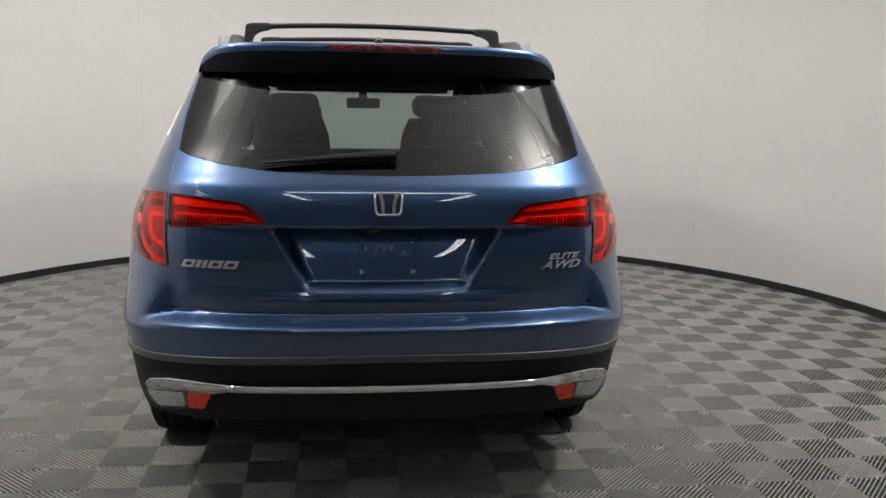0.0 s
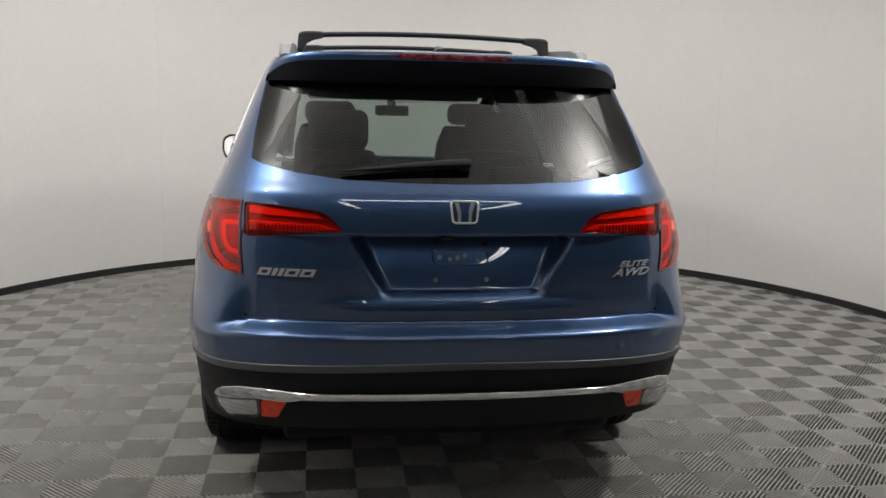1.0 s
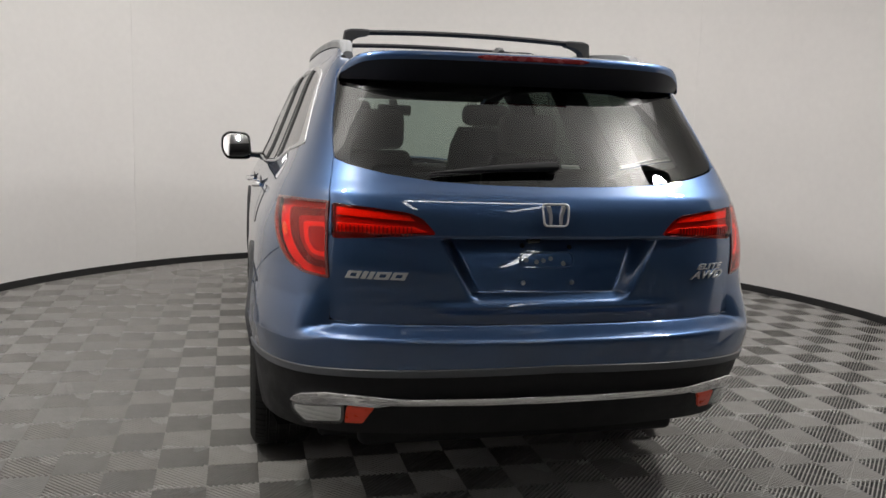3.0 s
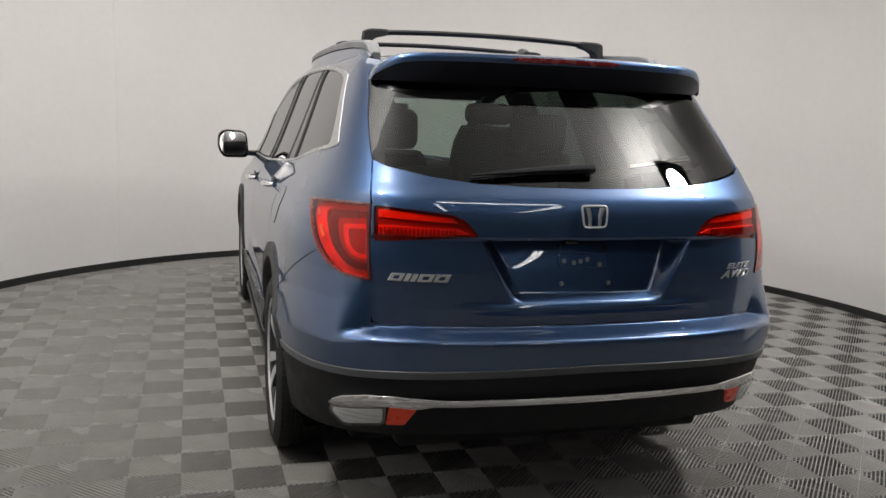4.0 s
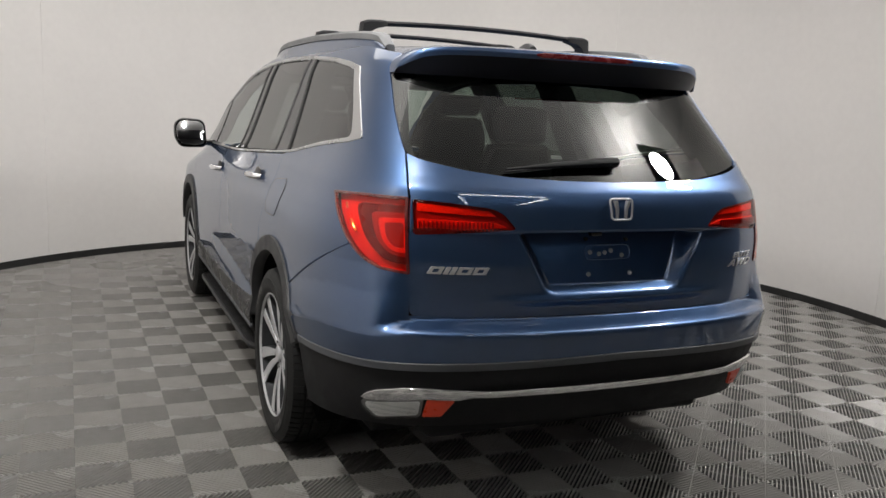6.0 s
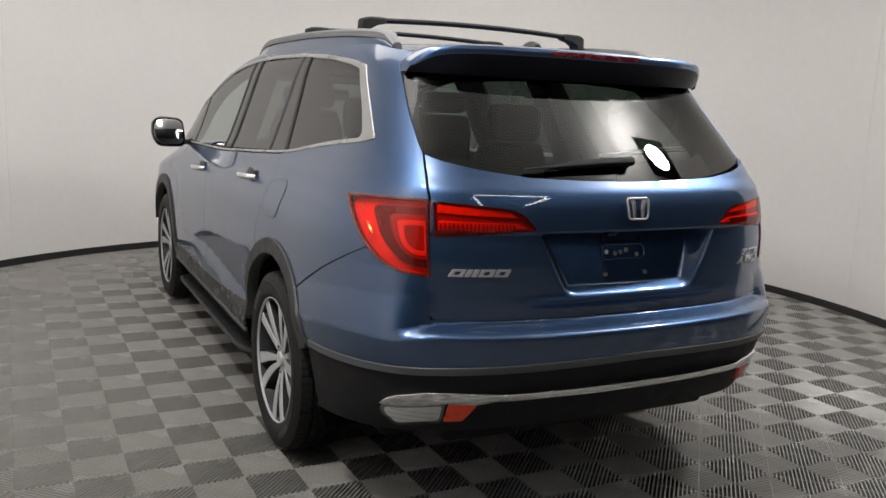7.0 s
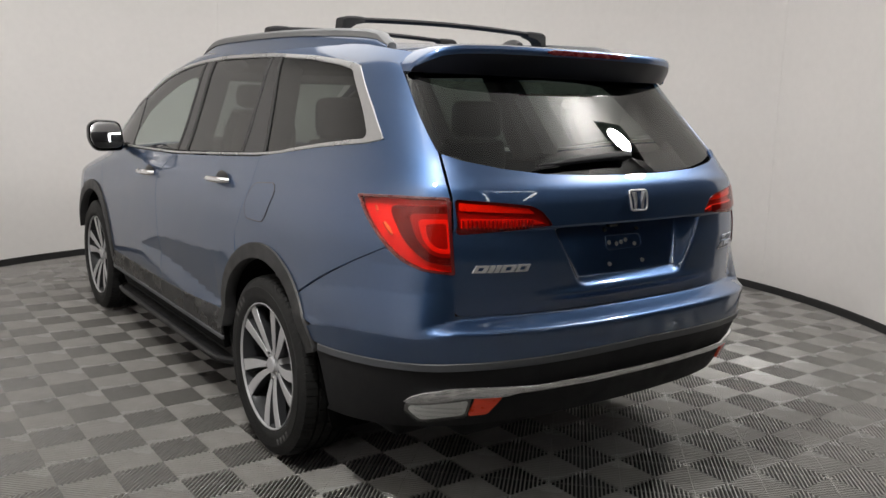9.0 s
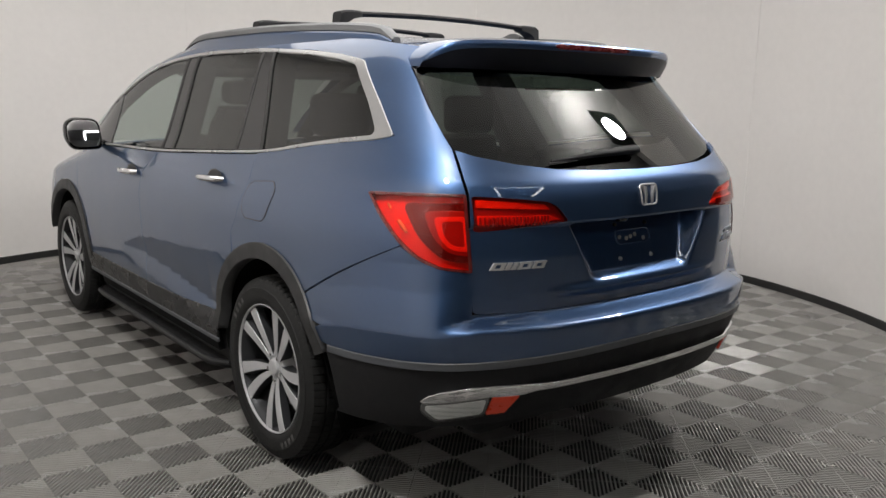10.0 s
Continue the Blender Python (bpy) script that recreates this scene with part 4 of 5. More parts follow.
# bright strip, corner lamps and reflectors of the lower bumper
ch_top = [(0.0, 0.556), (0.35, 0.556), (0.56, 0.551), (0.66, 0.553), (0.73, 0.547), (0.80, 0.522), (0.822, 0.504), (0.834, 0.482)]
ch_bot = [(0.824, 0.478), (0.792, 0.484), (0.675, 0.512), (0.565, 0.513), (0.525, 0.528), (0.35, 0.534), (0.0, 0.534)]
hc = sx(*ch_top) + sx(*ch_bot)
pts = hc[:-1] + [(-s, z) for s, z in hc[::-1]][:-1]


def chrome_skin(s, z):
    """The strip swells above the lamps."""
    p = skin(s, z)
    n = p[..., :2] / np.maximum(np.linalg.norm(p[..., :2] - (0, YC), axis=-1, keepdims=True), 1e-6)
    mid = 0.545 - 0.012 * step(np.abs(p[..., 0]), 0.5, 0.62) - 0.034 * step(np.abs(p[..., 0]), 0.67, 0.83)
    p[..., 1] -= (0.019 - 0.014 * step(np.abs(p[..., 0]), 0.48, 0.58)) * np.clip(1 - ((p[..., 2] - mid) / 0.030) ** 2, 0, 1)
    return p


patch("bumper_moulding", [outline(pts, gap=0.02)], chrome_skin, M_CHROME, bumper, "polished chrome strip across the lower bumper", off=0.004, grid=0.0045, gap=0.001)
for sg, side in SIDES:
    fog = sx((0.672, 0.509, 0.004), (0.792, 0.481, 0.01), (0.828, 0.474, 0.012), (0.824, 0.446), (0.785, 0.408), (0.668, 0.440))
    unit = patch("corner_lamp", [outline(fog, 0.012, gap=0.015)], skin, M_HOUSING, bumper, "clear corner lamp", flip=sg, off=0.002, gap=0.0, rim=0.01, grid=0.02)
    patch("lens", [outline(fog, 0.012, gap=0.015)], skin, M_CLEAR, unit, "clear lens", flip=sg, off=0.011, gap=0.001, rim=0.015, grid=0.02)
    lower = sx((0.677, 0.503), (0.790, 0.475), (0.820, 0.468), (0.817, 0.450), (0.782, 0.415), (0.674, 0.446))
    patch("lamp_reflector", [outline(lower, 0.012, gap=0.012)], skin, M_FROST, unit, "pale frosted reflector", flip=sg, off=0.005, rim=0.004, grid=0.01)
    for zz in (0.470, 0.452, 0.434):
        bm = bmesh.new()
        q = [rear_at(x, zz) for x in np.linspace(0.685, 0.805, 7)]
        tube(bm, [(sg * p[0] * 1.006, p[1] - 0.004, p[2]) for p in q], 0.0035, 8)
        part("lamp_ridge", bm, M_CLEAR, unit)
    refl = sx((0.662, 0.508), (0.575, 0.511), (0.606, 0.446), (0.664, 0.440))
    patch("reflector", [outline(refl, 0.006, gap=0.015)], skin, M_REFLECT, bumper, "orange-red reflector", flip=sg, off=0.006, rim=0.02, grid=0.02)

# badge: a rounded ring with two flared bars
bm = bmesh.new()
ring = outline([(-0.046, 0.035), (0.046, 0.035), (0.039, -0.035), (-0.039, -0.035)], 0.014, gap=0.01)
tube_pts = [rear_at(x, 1.143 + z) for x, z in np.vstack([ring, ring[:1]])]
tube(bm, [(p[0], p[1] - 0.016, p[2]) for p in tube_pts], 0.0036, 10, up=(0, 1, 0), caps=False)
badge = part("badge", bm, M_BADGE, tailgate, "chrome badge with a rounded ring")
for d in (-1, 1):
    bm = bmesh.new()
    p = rear_at(0, 1.143)
    pts = [(d * 0.032, 0.029), (d * 0.021, 0.029), (d * 0.013, 0.0), (d * 0.013, -0.030), (d * 0.022, -0.030), (d * 0.023, 0.0)]
    front = [bm.verts.new((x, p[1] - 0.020, 1.143 + z)) for x, z in pts]
    back = [bm.verts.new((x, p[1] - 0.004, 1.143 + z)) for x, z in pts]
    bm.faces.new(front)
    for i in range(len(pts)):
        bm.faces.new((front[i], front[(i + 1) % 6], back[(i + 1) % 6], back[i]))
    part("badge_bar", bm, M_BADGE, badge)


# lettering laid on the gate
def letters(text, x0, x1, z, high, name, label, lean=0.25):
    font = bpy.data.curves.new(name, "FONT")
    font.body, font.size, font.shear, font.extrude, font.offset = text, 1.0, lean, 0.02, 0.012
    tmp = bpy.data.objects.new(name, font)
    scene.collection.objects.link(tmp)
    me = bpy.data.meshes.new_from_object(tmp.evaluated_get(bpy.context.evaluated_depsgraph_get()))
    bpy.data.objects.remove(tmp)
    v = np.array([q.co[:] for q in me.vertices])
    lo, hi = v.min(0), v.max(0)
    x = x0 + (v[:, 0] - lo[0]) / (hi[0] - lo[0]) * (x1 - x0)
    zz = z + (v[:, 1] - lo[1]) / (hi[1] - lo[1]) * high
    p = rear_at(x, zz, gate_skin)
    p[:, 1] -= np.where(v[:, 2] > 0, 0.0055, -0.002)
    for q, c in zip(me.vertices, p):
        q.co = c
    me.materials.clear()
    me.materials.append(M_BADGE)
    ob = new(name, me)
    ob.parent = tailgate
    tagged(ob, label)
    return ob


letters("ELITE", 0.548, 0.668, 0.952, 0.019, "lettering", "chrome lettering of the trim level", 0.35)
letters("AWD", 0.520, 0.672, 0.919, 0.027, "lettering", "chrome lettering for all-wheel drive", 0.45)
# model badge as plain slanted bars
x = -0.672
for wide, hollow in ((0.040, 1), (0.014, 0), (0.014, 2), (0.044, 1), (0.044, 1)):
    bm = bmesh.new()
    bars = [(0, 1, 0, 1)] if hollow in (0, 2) else [(0, 1, 0.74, 1), (0, 1, 0.0, 0.24), (0, 0.26, 0.2, 0.78), (0.74, 1, 0.2, 0.78)]
    for a, b, c, d in bars:
        quad = [(x + wide * u + 0.012 * w, 0.928 + 0.024 * w) for u, w in ((a, c), (b, c), (b, d), (a, d))]
        f = [rear_at(q[0], q[1], gate_skin) for q in quad]
        vf, vb = [bm.verts.new((p[0], p[1] - 0.006, p[2])) for p in f], [bm.verts.new((p[0], p[1] + 0.002, p[2])) for p in f]
        bm.faces.new(vf)
        for i in range(4):
            bm.faces.new((vf[i], vf[(i + 1) % 4], vb[(i + 1) % 4], vb[i]))
    part("badge_plate", bm, M_BADGE, tailgate, "chrome bars of the model badge", smooth=False)
    x += wide + 0.0065

# number-plate recess: bolts, slotted bracket, latch
for x, z in ((-0.086, 0.912), (0.086, 0.912), (-0.083, 1.030), (0.084, 1.026)):
    p = rear_at(x, z, gate_skin)
    bm = bmesh.new()
    bmesh.ops.create_cone(bm, cap_ends=True, segments=16, radius1=0.0085, radius2=0.006, depth=0.008, matrix=Matrix.Translation((p[0], p[1] - 0.003, p[2])) @ Matrix.Rotation(radians(90), 4, "X"))
    part("plate_bolt", bm, M_SATIN if z < 1 else M_GLOSS, tailgate)
bm = bmesh.new()
loop = outline([(-0.093, 1.010), (0.093, 1.010), (0.093, 0.962), (-0.093, 0.962)], 0.022, gap=0.02)
pp = [rear_at(q[0], q[1], gate_skin) for q in np.vstack([loop, loop[:1]])]
tube(bm, [(p[0], p[1] - 0.002, p[2]) for p in pp], 0.0035, 8, up=(0, 1, 0), caps=False)
bracket = part("plate_bracket", bm, M_PAINT, tailgate, "blue raised rim of a slot")
for x, z in ((-0.072, 0.985), (-0.036, 0.979), (-0.012, 0.983), (0.014, 0.989), (0.058, 0.973)):
    p = rear_at(x, z, gate_skin)
    bm = bmesh.new()
    bmesh.ops.create_cone(bm, cap_ends=True, segments=16, radius1=0.0085, radius2=0.0075, depth=0.004, matrix=Matrix.Translation((p[0], p[1] - 0.001, p[2])) @ Matrix.Rotation(radians(90), 4, "X"))
    part("grommet", bm, M_SATIN, bracket)
bm = bmesh.new()
p = rear_at(-0.045, 1.05, gate_skin)
box(bm, p[0] - 0.022, p[0] + 0.022, p[1] - 0.02, p[1] + 0.01, 1.040, 1.062, 0.004)
part("latch_button", bm, M_GLOSS, tailgate, "black latch button")

# rear wiper
bm = bmesh.new()
pts, rad = [], []
for t in np.linspace(0, 1, 14):
    x = 0.030 - 0.43 * t
    z = 1.296 - 0.030 * t**1.3
    q = rear_at(x, z)
    pts.append((x, q[1] - 0.026 + 0.010 * t, z))
    rad.append((0.008 + 0.014 * math.sin(math.pi * min(1, (1 - t) * 0.62 + 0.02))) * (1 - 0.55 * t))
tube(bm, pts, rad, 12, 0.8)
wiper = part("wiper", bm, M_BLACK, tailgate, "black rear wiper")
bm = bmesh.new()
tube(bm, [(p[0], p[1] + 0.012, p[2] - 0.010) for p in pts[4:]], 0.0035, 6)
part("wiper_blade", bm, M_BLACK, wiper)
bm = bmesh.new()
bmesh.ops.create_cone(bm, cap_ends=True, segments=20, radius1=0.022, radius2=0.018, depth=0.035, matrix=Matrix.Translation((0.012, pts[0][1] + 0.014, 1.288)) @ Matrix.Rotation(radians(70), 4, "X"))
part("wiper_pivot", bm, M_BLACK, wiper)

# roof rails, crossbars, fin
for sg, side in SIDES:
    rows, plinth = [], []
    for y in np.linspace(0.80, 3.04, 34):
        e = step(y, 0.74, 0.90) * step(3.06 - y, 0.0, 0.5)
        base, x = float(roof_z(0.58, y)), 0.600 - 0.050 * max(0, (y - 2.2) / 0.8) ** 2
        top = base + 0.010 + 0.060 * e
        w = 0.014 + 0.010 * e
        rows.append([(sg * (x + dx), y, zz) for dx, zz in ((w + 0.005, base + 0.010 + 0.028 * e), (w + 0.004, top - 0.010), (w - 0.004, top - 0.002), (0.0, top), (-w + 0.004, top - 0.002), (-w, top - 0.010), (-w - 0.002, base - 0.02))])
        plinth.append([(sg * (x + dx), y, zz) for dx, zz in ((w + 0.016, base - 0.03), (w + 0.007, base + 0.004 + 0.024 * e), (w - 0.002, base + 0.008 + 0.032 * e), (-w + 0.002, base + 0.008 + 0.032 * e))])
    bm = bmesh.new()
    vs = [[bm.verts.new(p) for p in r] for r in rows]
    for p, q in zip(vs, vs[1:]):
        for i in range(6):
            bm.faces.new((p[i], p[i + 1], q[i + 1], q[i]))
    bm.faces.new(vs[0])
    bm.faces.new(vs[-1])
    rail = part("roof_rail", bm, M_RAIL, car, "silver grey roof rail")
    bm = bmesh.new()
    vs = [[bm.verts.new(p) for p in r] for r in plinth]
    for p, q in zip(vs, vs[1:]):
        for i in range(3):
            bm.faces.new((p[i], p[i + 1], q[i + 1], q[i]))
    part("rail_plinth", bm, M_PAINT, rail, "blue edge under the rail")
for yb in (1.29, 2.03):
    bm = bmesh.new()
    pts = [(x, yb - 0.02 * math.cos(x / 0.55 * 1.4), 1.797 + 0.014 * (1 - (x / 0.53) ** 2)) for x in np.linspace(-0.50, 0.50, 21)]
    tube(bm, pts, 0.028, 14, 0.40)
    bar = part("crossbar", bm, M_BLACK, car, "black crossbar over the roof")
    for sg, side in SIDES:
        # angular clamp: a foot inside the rail, turning into the bar
        bm = bmesh.new()
        rows = []
        for x, lo, hi, half in ((0.568, 1.718, 1.760, 0.030), (0.562, 1.716, 1.802, 0.034), (0.545, 1.722, 1.809, 0.036), (0.528, 1.762, 1.811, 0.036), (0.500, 1.778, 1.812, 0.034), (0.462, 1.786, 1.812, 0.031), (0.455, 1.790, 1.808, 0.028)):
            rows.append([bm.verts.new((sg * x, yb - 0.010 + dy * half, z)) for dy, z in ((-1, lo), (-1, hi - 0.008), (-0.75, hi), (0.75, hi), (1, hi - 0.008), (1, lo))])
        for p, q in zip(rows, rows[1:]):
            for i in range(6):
                bm.faces.new((p[i], p[(i + 1) % 6], q[(i + 1) % 6], q[i]))
        bm.faces.new(rows[0])
        bm.faces.new(rows[-1])
        part("crossbar_foot", bm, M_BLACK, bar, "black clamp foot")
bm = bmesh.new()
rows = []
for t in np.linspace(0, 1, 9):
    y = 0.775 + 0.15 * t
    h = 0.042 * (math.sin(math.pi * min(1, t * 0.6 + 0.32)) if t > 0 else 0.75) * (1 - 0.9 * t**3)
    w = 0.024 * (1 - 0.3 * t)
    z0 = float(roof_z(0, y)) - 0.003
    rows.append([bm.verts.new((w * c, y, z0 + h * s)) for c, s in ((-1, 0), (-0.8, 0.55), (-0.4, 0.95), (0, 1.0), (0.4, 0.95), (0.8, 0.55), (1, 0))])
for p, q in zip(rows, rows[1:]):
    for i in range(6):
        bm.faces.new((p[i], p[i + 1], q[i + 1], q[i]))
bm.faces.new(rows[0])
part("aerial_fin", bm, M_ARCH, car, "dark grey aerial fin")

# doors: handles, fuel flap, mirrors, steps
def glass_bulge(u, v):
    """A door mirror's glass, slightly domed."""
    u, v = np.asarray(u, float), np.asarray(v, float)
    return np.stack([u, 3.244 + 0.15 * (u - 1.02) + 0.20 * (v - 1.22) + ((u - 1.04) ** 2 + (v - 1.22) ** 2) / 1.8, v], -1)


for sg, side in SIDES:
    for yc, zc, door in ((1.765, 1.094, "rear_door"), (2.82, 1.040, "front_door")):
        x0 = float(body(s_of_y(yc, zc), zc)[0])
        owner = [o for o in car.children if o.name.startswith(door)][0 if sg > 0 else -1]
        # black bulge: shade of the body-coloured handle dish, put in as colour
        bm = bmesh.new()
        bmesh.ops.create_uvsphere(bm, u_segments=24, v_segments=14, radius=1.0, matrix=Matrix.Translation((sg * (x0 + 0.000), yc - 0.02, zc - 0.004)) @ Matrix.Diagonal((0.006, 0.085, 0.046, 1)))
        part("handle_recess", bm, M_LAMPBODY, owner, "black bulge standing in for shade in the handle recess")
        bm = bmesh.new()
        pts = [(sg * (x0 + 0.004), yc - 0.115, zc + 0.004), (sg * (x0 + 0.028), yc - 0.10, zc + 0.004), (sg * (x0 + 0.037), yc - 0.05, zc + 0.003), (sg * (x0 + 0.039), yc, zc + 0.002), (sg * (x0 + 0.036), yc + 0.06, zc), (sg * (x0 + 0.026), yc + 0.105, zc - 0.001), (sg * (x0 + 0.002), yc + 0.12, zc - 0.002)]
        tube(bm, pts, [0.013, 0.017, 0.019, 0.019, 0.018, 0.016, 0.012], 14, 0.8)
        part("door_handle", bm, M_CHROME, owner, "chrome door handle")
    # mirror
    front = [o for o in car.children if o.name.startswith("front_door")][0 if sg > 0 else -1]
    bm = bmesh.new()
    rows = []
    for t, k in ((0.0, 0.93), (0.06, 0.99), (0.2, 1.0), (0.5, 0.93), (0.8, 0.72), (0.95, 0.48), (1.0, 0.28)):
        loop = outline([(0.940, 1.130), (1.105, 1.127), (1.142, 1.19), (1.138, 1.280), (1.095, 1.312), (0.955, 1.304)], 0.045, gap=0.03)
        c = np.array([1.04, 1.220])
        q = c + (loop - c) * k
        rows.append([bm.verts.new((sg * a, 3.25 + 0.15 * t + (0.15 * (a - 1.02) + 0.20 * (b - 1.22)) * (1 - t), b)) for a, b in q])
    for p, q in zip(rows, rows[1:]):
        for i in range(len(p)):
            j = (i + 1) % len(p)
            bm.faces.new((p[i], p[j], q[j], q[i]))
    bm.faces.new(rows[-1])
    mirror = part("door_mirror", bm, M_GLOSS, front, "gloss black door mirror")
    loop = outline([(0.955, 1.150), (1.096, 1.147), (1.126, 1.195), (1.122, 1.270), (1.088, 1.296), (0.966, 1.289)], 0.04, gap=0.03)
    patch("mirror_glass", [loop], glass_bulge, M_CHROME, mirror, "convex mirror glass", flip=sg, gap=0.0, rim=0.004, grid=0.02)
    bm = bmesh.new()
    tube(bm, [(sg * 0.84, 3.50, 1.155), (sg * 0.89, 3.44, 1.150), (sg * 0.95, 3.36, 1.158), (sg * 1.0, 3.32, 1.175)], [0.040, 0.036, 0.032, 0.03], 12, 0.6)
    part("mirror_arm", bm, M_GLOSS, mirror, "black mirror arm")
    # running board
    bm = bmesh.new()
    rows = []
    for t in np.linspace(0, 1, 16):
        y = 1.72 + 1.88 * t
        e = min(1, t / 0.06 + 0.15, (1 - t) / 0.06 + 0.15)
        xo = 0.86 + 0.075 * e
        rows.append([bm.verts.new((sg * a, y, b)) for a, b in ((0.78, 0.262), (xo - 0.015, 0.258), (xo, 0.248), (xo + 0.004, 0.232), (xo - 0.006, 0.214), (0.78, 0.205))])
    for p, q in zip(rows, rows[1:]):
        for i in range(6):
            bm.faces.new((p[i], p[(i + 1) % 6], q[(i + 1) % 6], q[i]))
    bm.faces.new(rows[0])
    bm.faces.new(rows[-1])
    board = part("running_board", bm, M_BLACK, car, "black running board")
    bm = bmesh.new()
    tube(bm, [(sg * (0.862 + 0.075 * min(1, t / 0.06 + 0.15, (1 - t) / 0.06 + 0.15)), 1.72 + 1.88 * t, 0.243) for t in np.linspace(0, 1, 24)], 0.0125, 10)
    part("edge_strip", bm, M_ARCH, board, "dark grey edge strip")
    bm = bmesh.new()
    box(bm, 0.80 * sg - 0.03, 0.80 * sg + 0.03, 1.80, 3.50, 0.2615, 0.266, 0.001)
    part("tread_pad", bm, M_RUBBER, board, "black rubber tread pad")

quarter_l = [o for o in car.children if o.name.startswith("quarter_panel")][-1]
flap = sy((1.405, 1.113), (1.215, 1.130), (1.175, 1.095), (1.212, 0.972), (1.392, 0.966), (1.430, 1.016))
patch("fuel_flap", [outline(flap, 0.045, gap=0.012)], skin, M_PAINT, quarter_l, "blue fuel flap", flip=-1, off=0.0016, gap=0.0, rim=0.006, grid=0.02)
# seam round the flap
bm = bmesh.new()
loop = outline(flap, 0.045, gap=0.012)
pp = skin(loop[:, 0], loop[:, 1]) * (-1, 1, 1)
tube(bm, [tuple(p) for p in np.vstack([pp, pp[:1]])], 0.0022, 6, caps=False)
part("flap_seam", bm, M_LAMPBODY, quarter_l)


# ---- the cabin ----
def seat(x, y, wide, back_z, head_z, lean=12, name="seat"):
    s = new(name)
    s.parent = car
    tagged(s, "black leather seat")
    bm = bmesh.new()
    box(bm, x - wide / 2, x + wide / 2, y - 0.05, y + 0.48, 0.55, 0.70, 0.05)
    part("cushion", bm, M_SEAT, s)
    bm = bmesh.new()
    m = Matrix.Translation((x, y, 0.62)) @ Matrix.Rotation(radians(lean), 4, "X")
    rows = []
    high = back_z - 0.62
    for t in np.linspace(0, 1, 9):
        w = wide / 2 * (1.0 - 0.16 * t**2.2) * (1 if t < 0.97 else 0.86)
        d = 0.075 * (1 - 0.45 * t)
        rows.append([bm.verts.new(m @ Vector((w * c, d * q, high * t))) for c, q in ((-1, 0.3), (-0.9, 1), (0.9, 1), (1, 0.3), (1, -0.5), (0.85, -1), (-0.85, -1), (-1, -0.5))])
    for p, q in zip(rows, rows[1:]):
        for i in range(8):
            bm.faces.new((p[i], p[(i + 1) % 8], q[(i + 1) % 8], q[i]))
    bm.faces.new(rows[-1])
    part("backrest", bm, M_SEAT, s)
    off = math.tan(radians(lean)) * (back_z - 0.62)
    bm = bmesh.new()
    box(bm, x - 0.145, x + 0.145, y - off - 0.06, y - off + 0.05, back_z - 0.005, head_z, 0.045)
    part("headrest", bm, M_SEAT, s)
    for d in (-0.06, 0.06):
        bm = bmesh.new()
        tube(bm, [(x + d, y - off - 0.01, back_z - 0.02), (x + d, y - off - 0.01, back_z + 0.04)], 0.007, 8)
        part("headrest_post", bm, M_STEEL, s)
    return s


for x in (-0.385, 0.385):
    seat(x * 1.09, 2.62, 0.46, 1.41, 1.53, 14)
    seat(x, 1.72, 0.48, 1.29, 1.475, 14)
for x in (-0.36, 0.36):
    seat(x, 0.98, 0.48, 1.12, 1.25, 12)
bm = bmesh.new()
box(bm, -0.78, 0.78, 3.42, 3.92, 0.70, 1.10, 0.06)
part("dashboard", bm, M_CABIN, car, "dark dashboard")
bm = bmesh.new()
box(bm, -0.80, 0.80, 0.55, 3.8, 0.36, 0.40)
box(bm, -0.74, 0.74, 0.40, 0.95, 0.40, 0.74, 0.02)
part("cabin_floor", bm, M_CABIN, car, "dark cabin floor")
bm = bmesh.new()
pts = [(-0.385 + 0.185 * math.cos(a), 3.24 - 0.06 * math.sin(a), 1.02 + 0.175 * math.sin(a)) for a in np.linspace(0, 2 * math.pi, 33)]
tube(bm, pts, 0.016, 8, up=(0, 1, 0), caps=False)
box(bm, -0.55, -0.22, 3.235, 3.265, 1.00, 1.05, 0.012)
part("steering_wheel", bm, M_CABIN, car, "black steering wheel")
bm = bmesh.new()
box(bm, -0.105, 0.125, 3.24, 3.275, 1.452, 1.522, 0.015)
tube(bm, [(0.01, 3.27, 1.50), (0.01, 3.33, 1.55), (0.01, 3.32, 1.62)], 0.03, 10)
part("interior_mirror", bm, M_CABIN, car, "dark interior mirror")


def liner_skin(x, y):
    return np.stack([np.asarray(x, float), np.asarray(y, float), roof_z(x, y) - 0.06], -1)


patch("headliner", [outline([(-0.56, 0.66), (0.56, 0.66), (0.60, 2.95), (0.0, 3.15), (-0.60, 2.95)], 0.04)], liner_skin, M_LINER, car, "grey headliner", grid=0.12, rim=0.02)
bm = bmesh.new()
box(bm, -0.56, 0.56, 2.96, 3.08, 1.555, 1.61, 0.02)
part("sun_visor", bm, M_LINER, car, "grey sun visors and console")


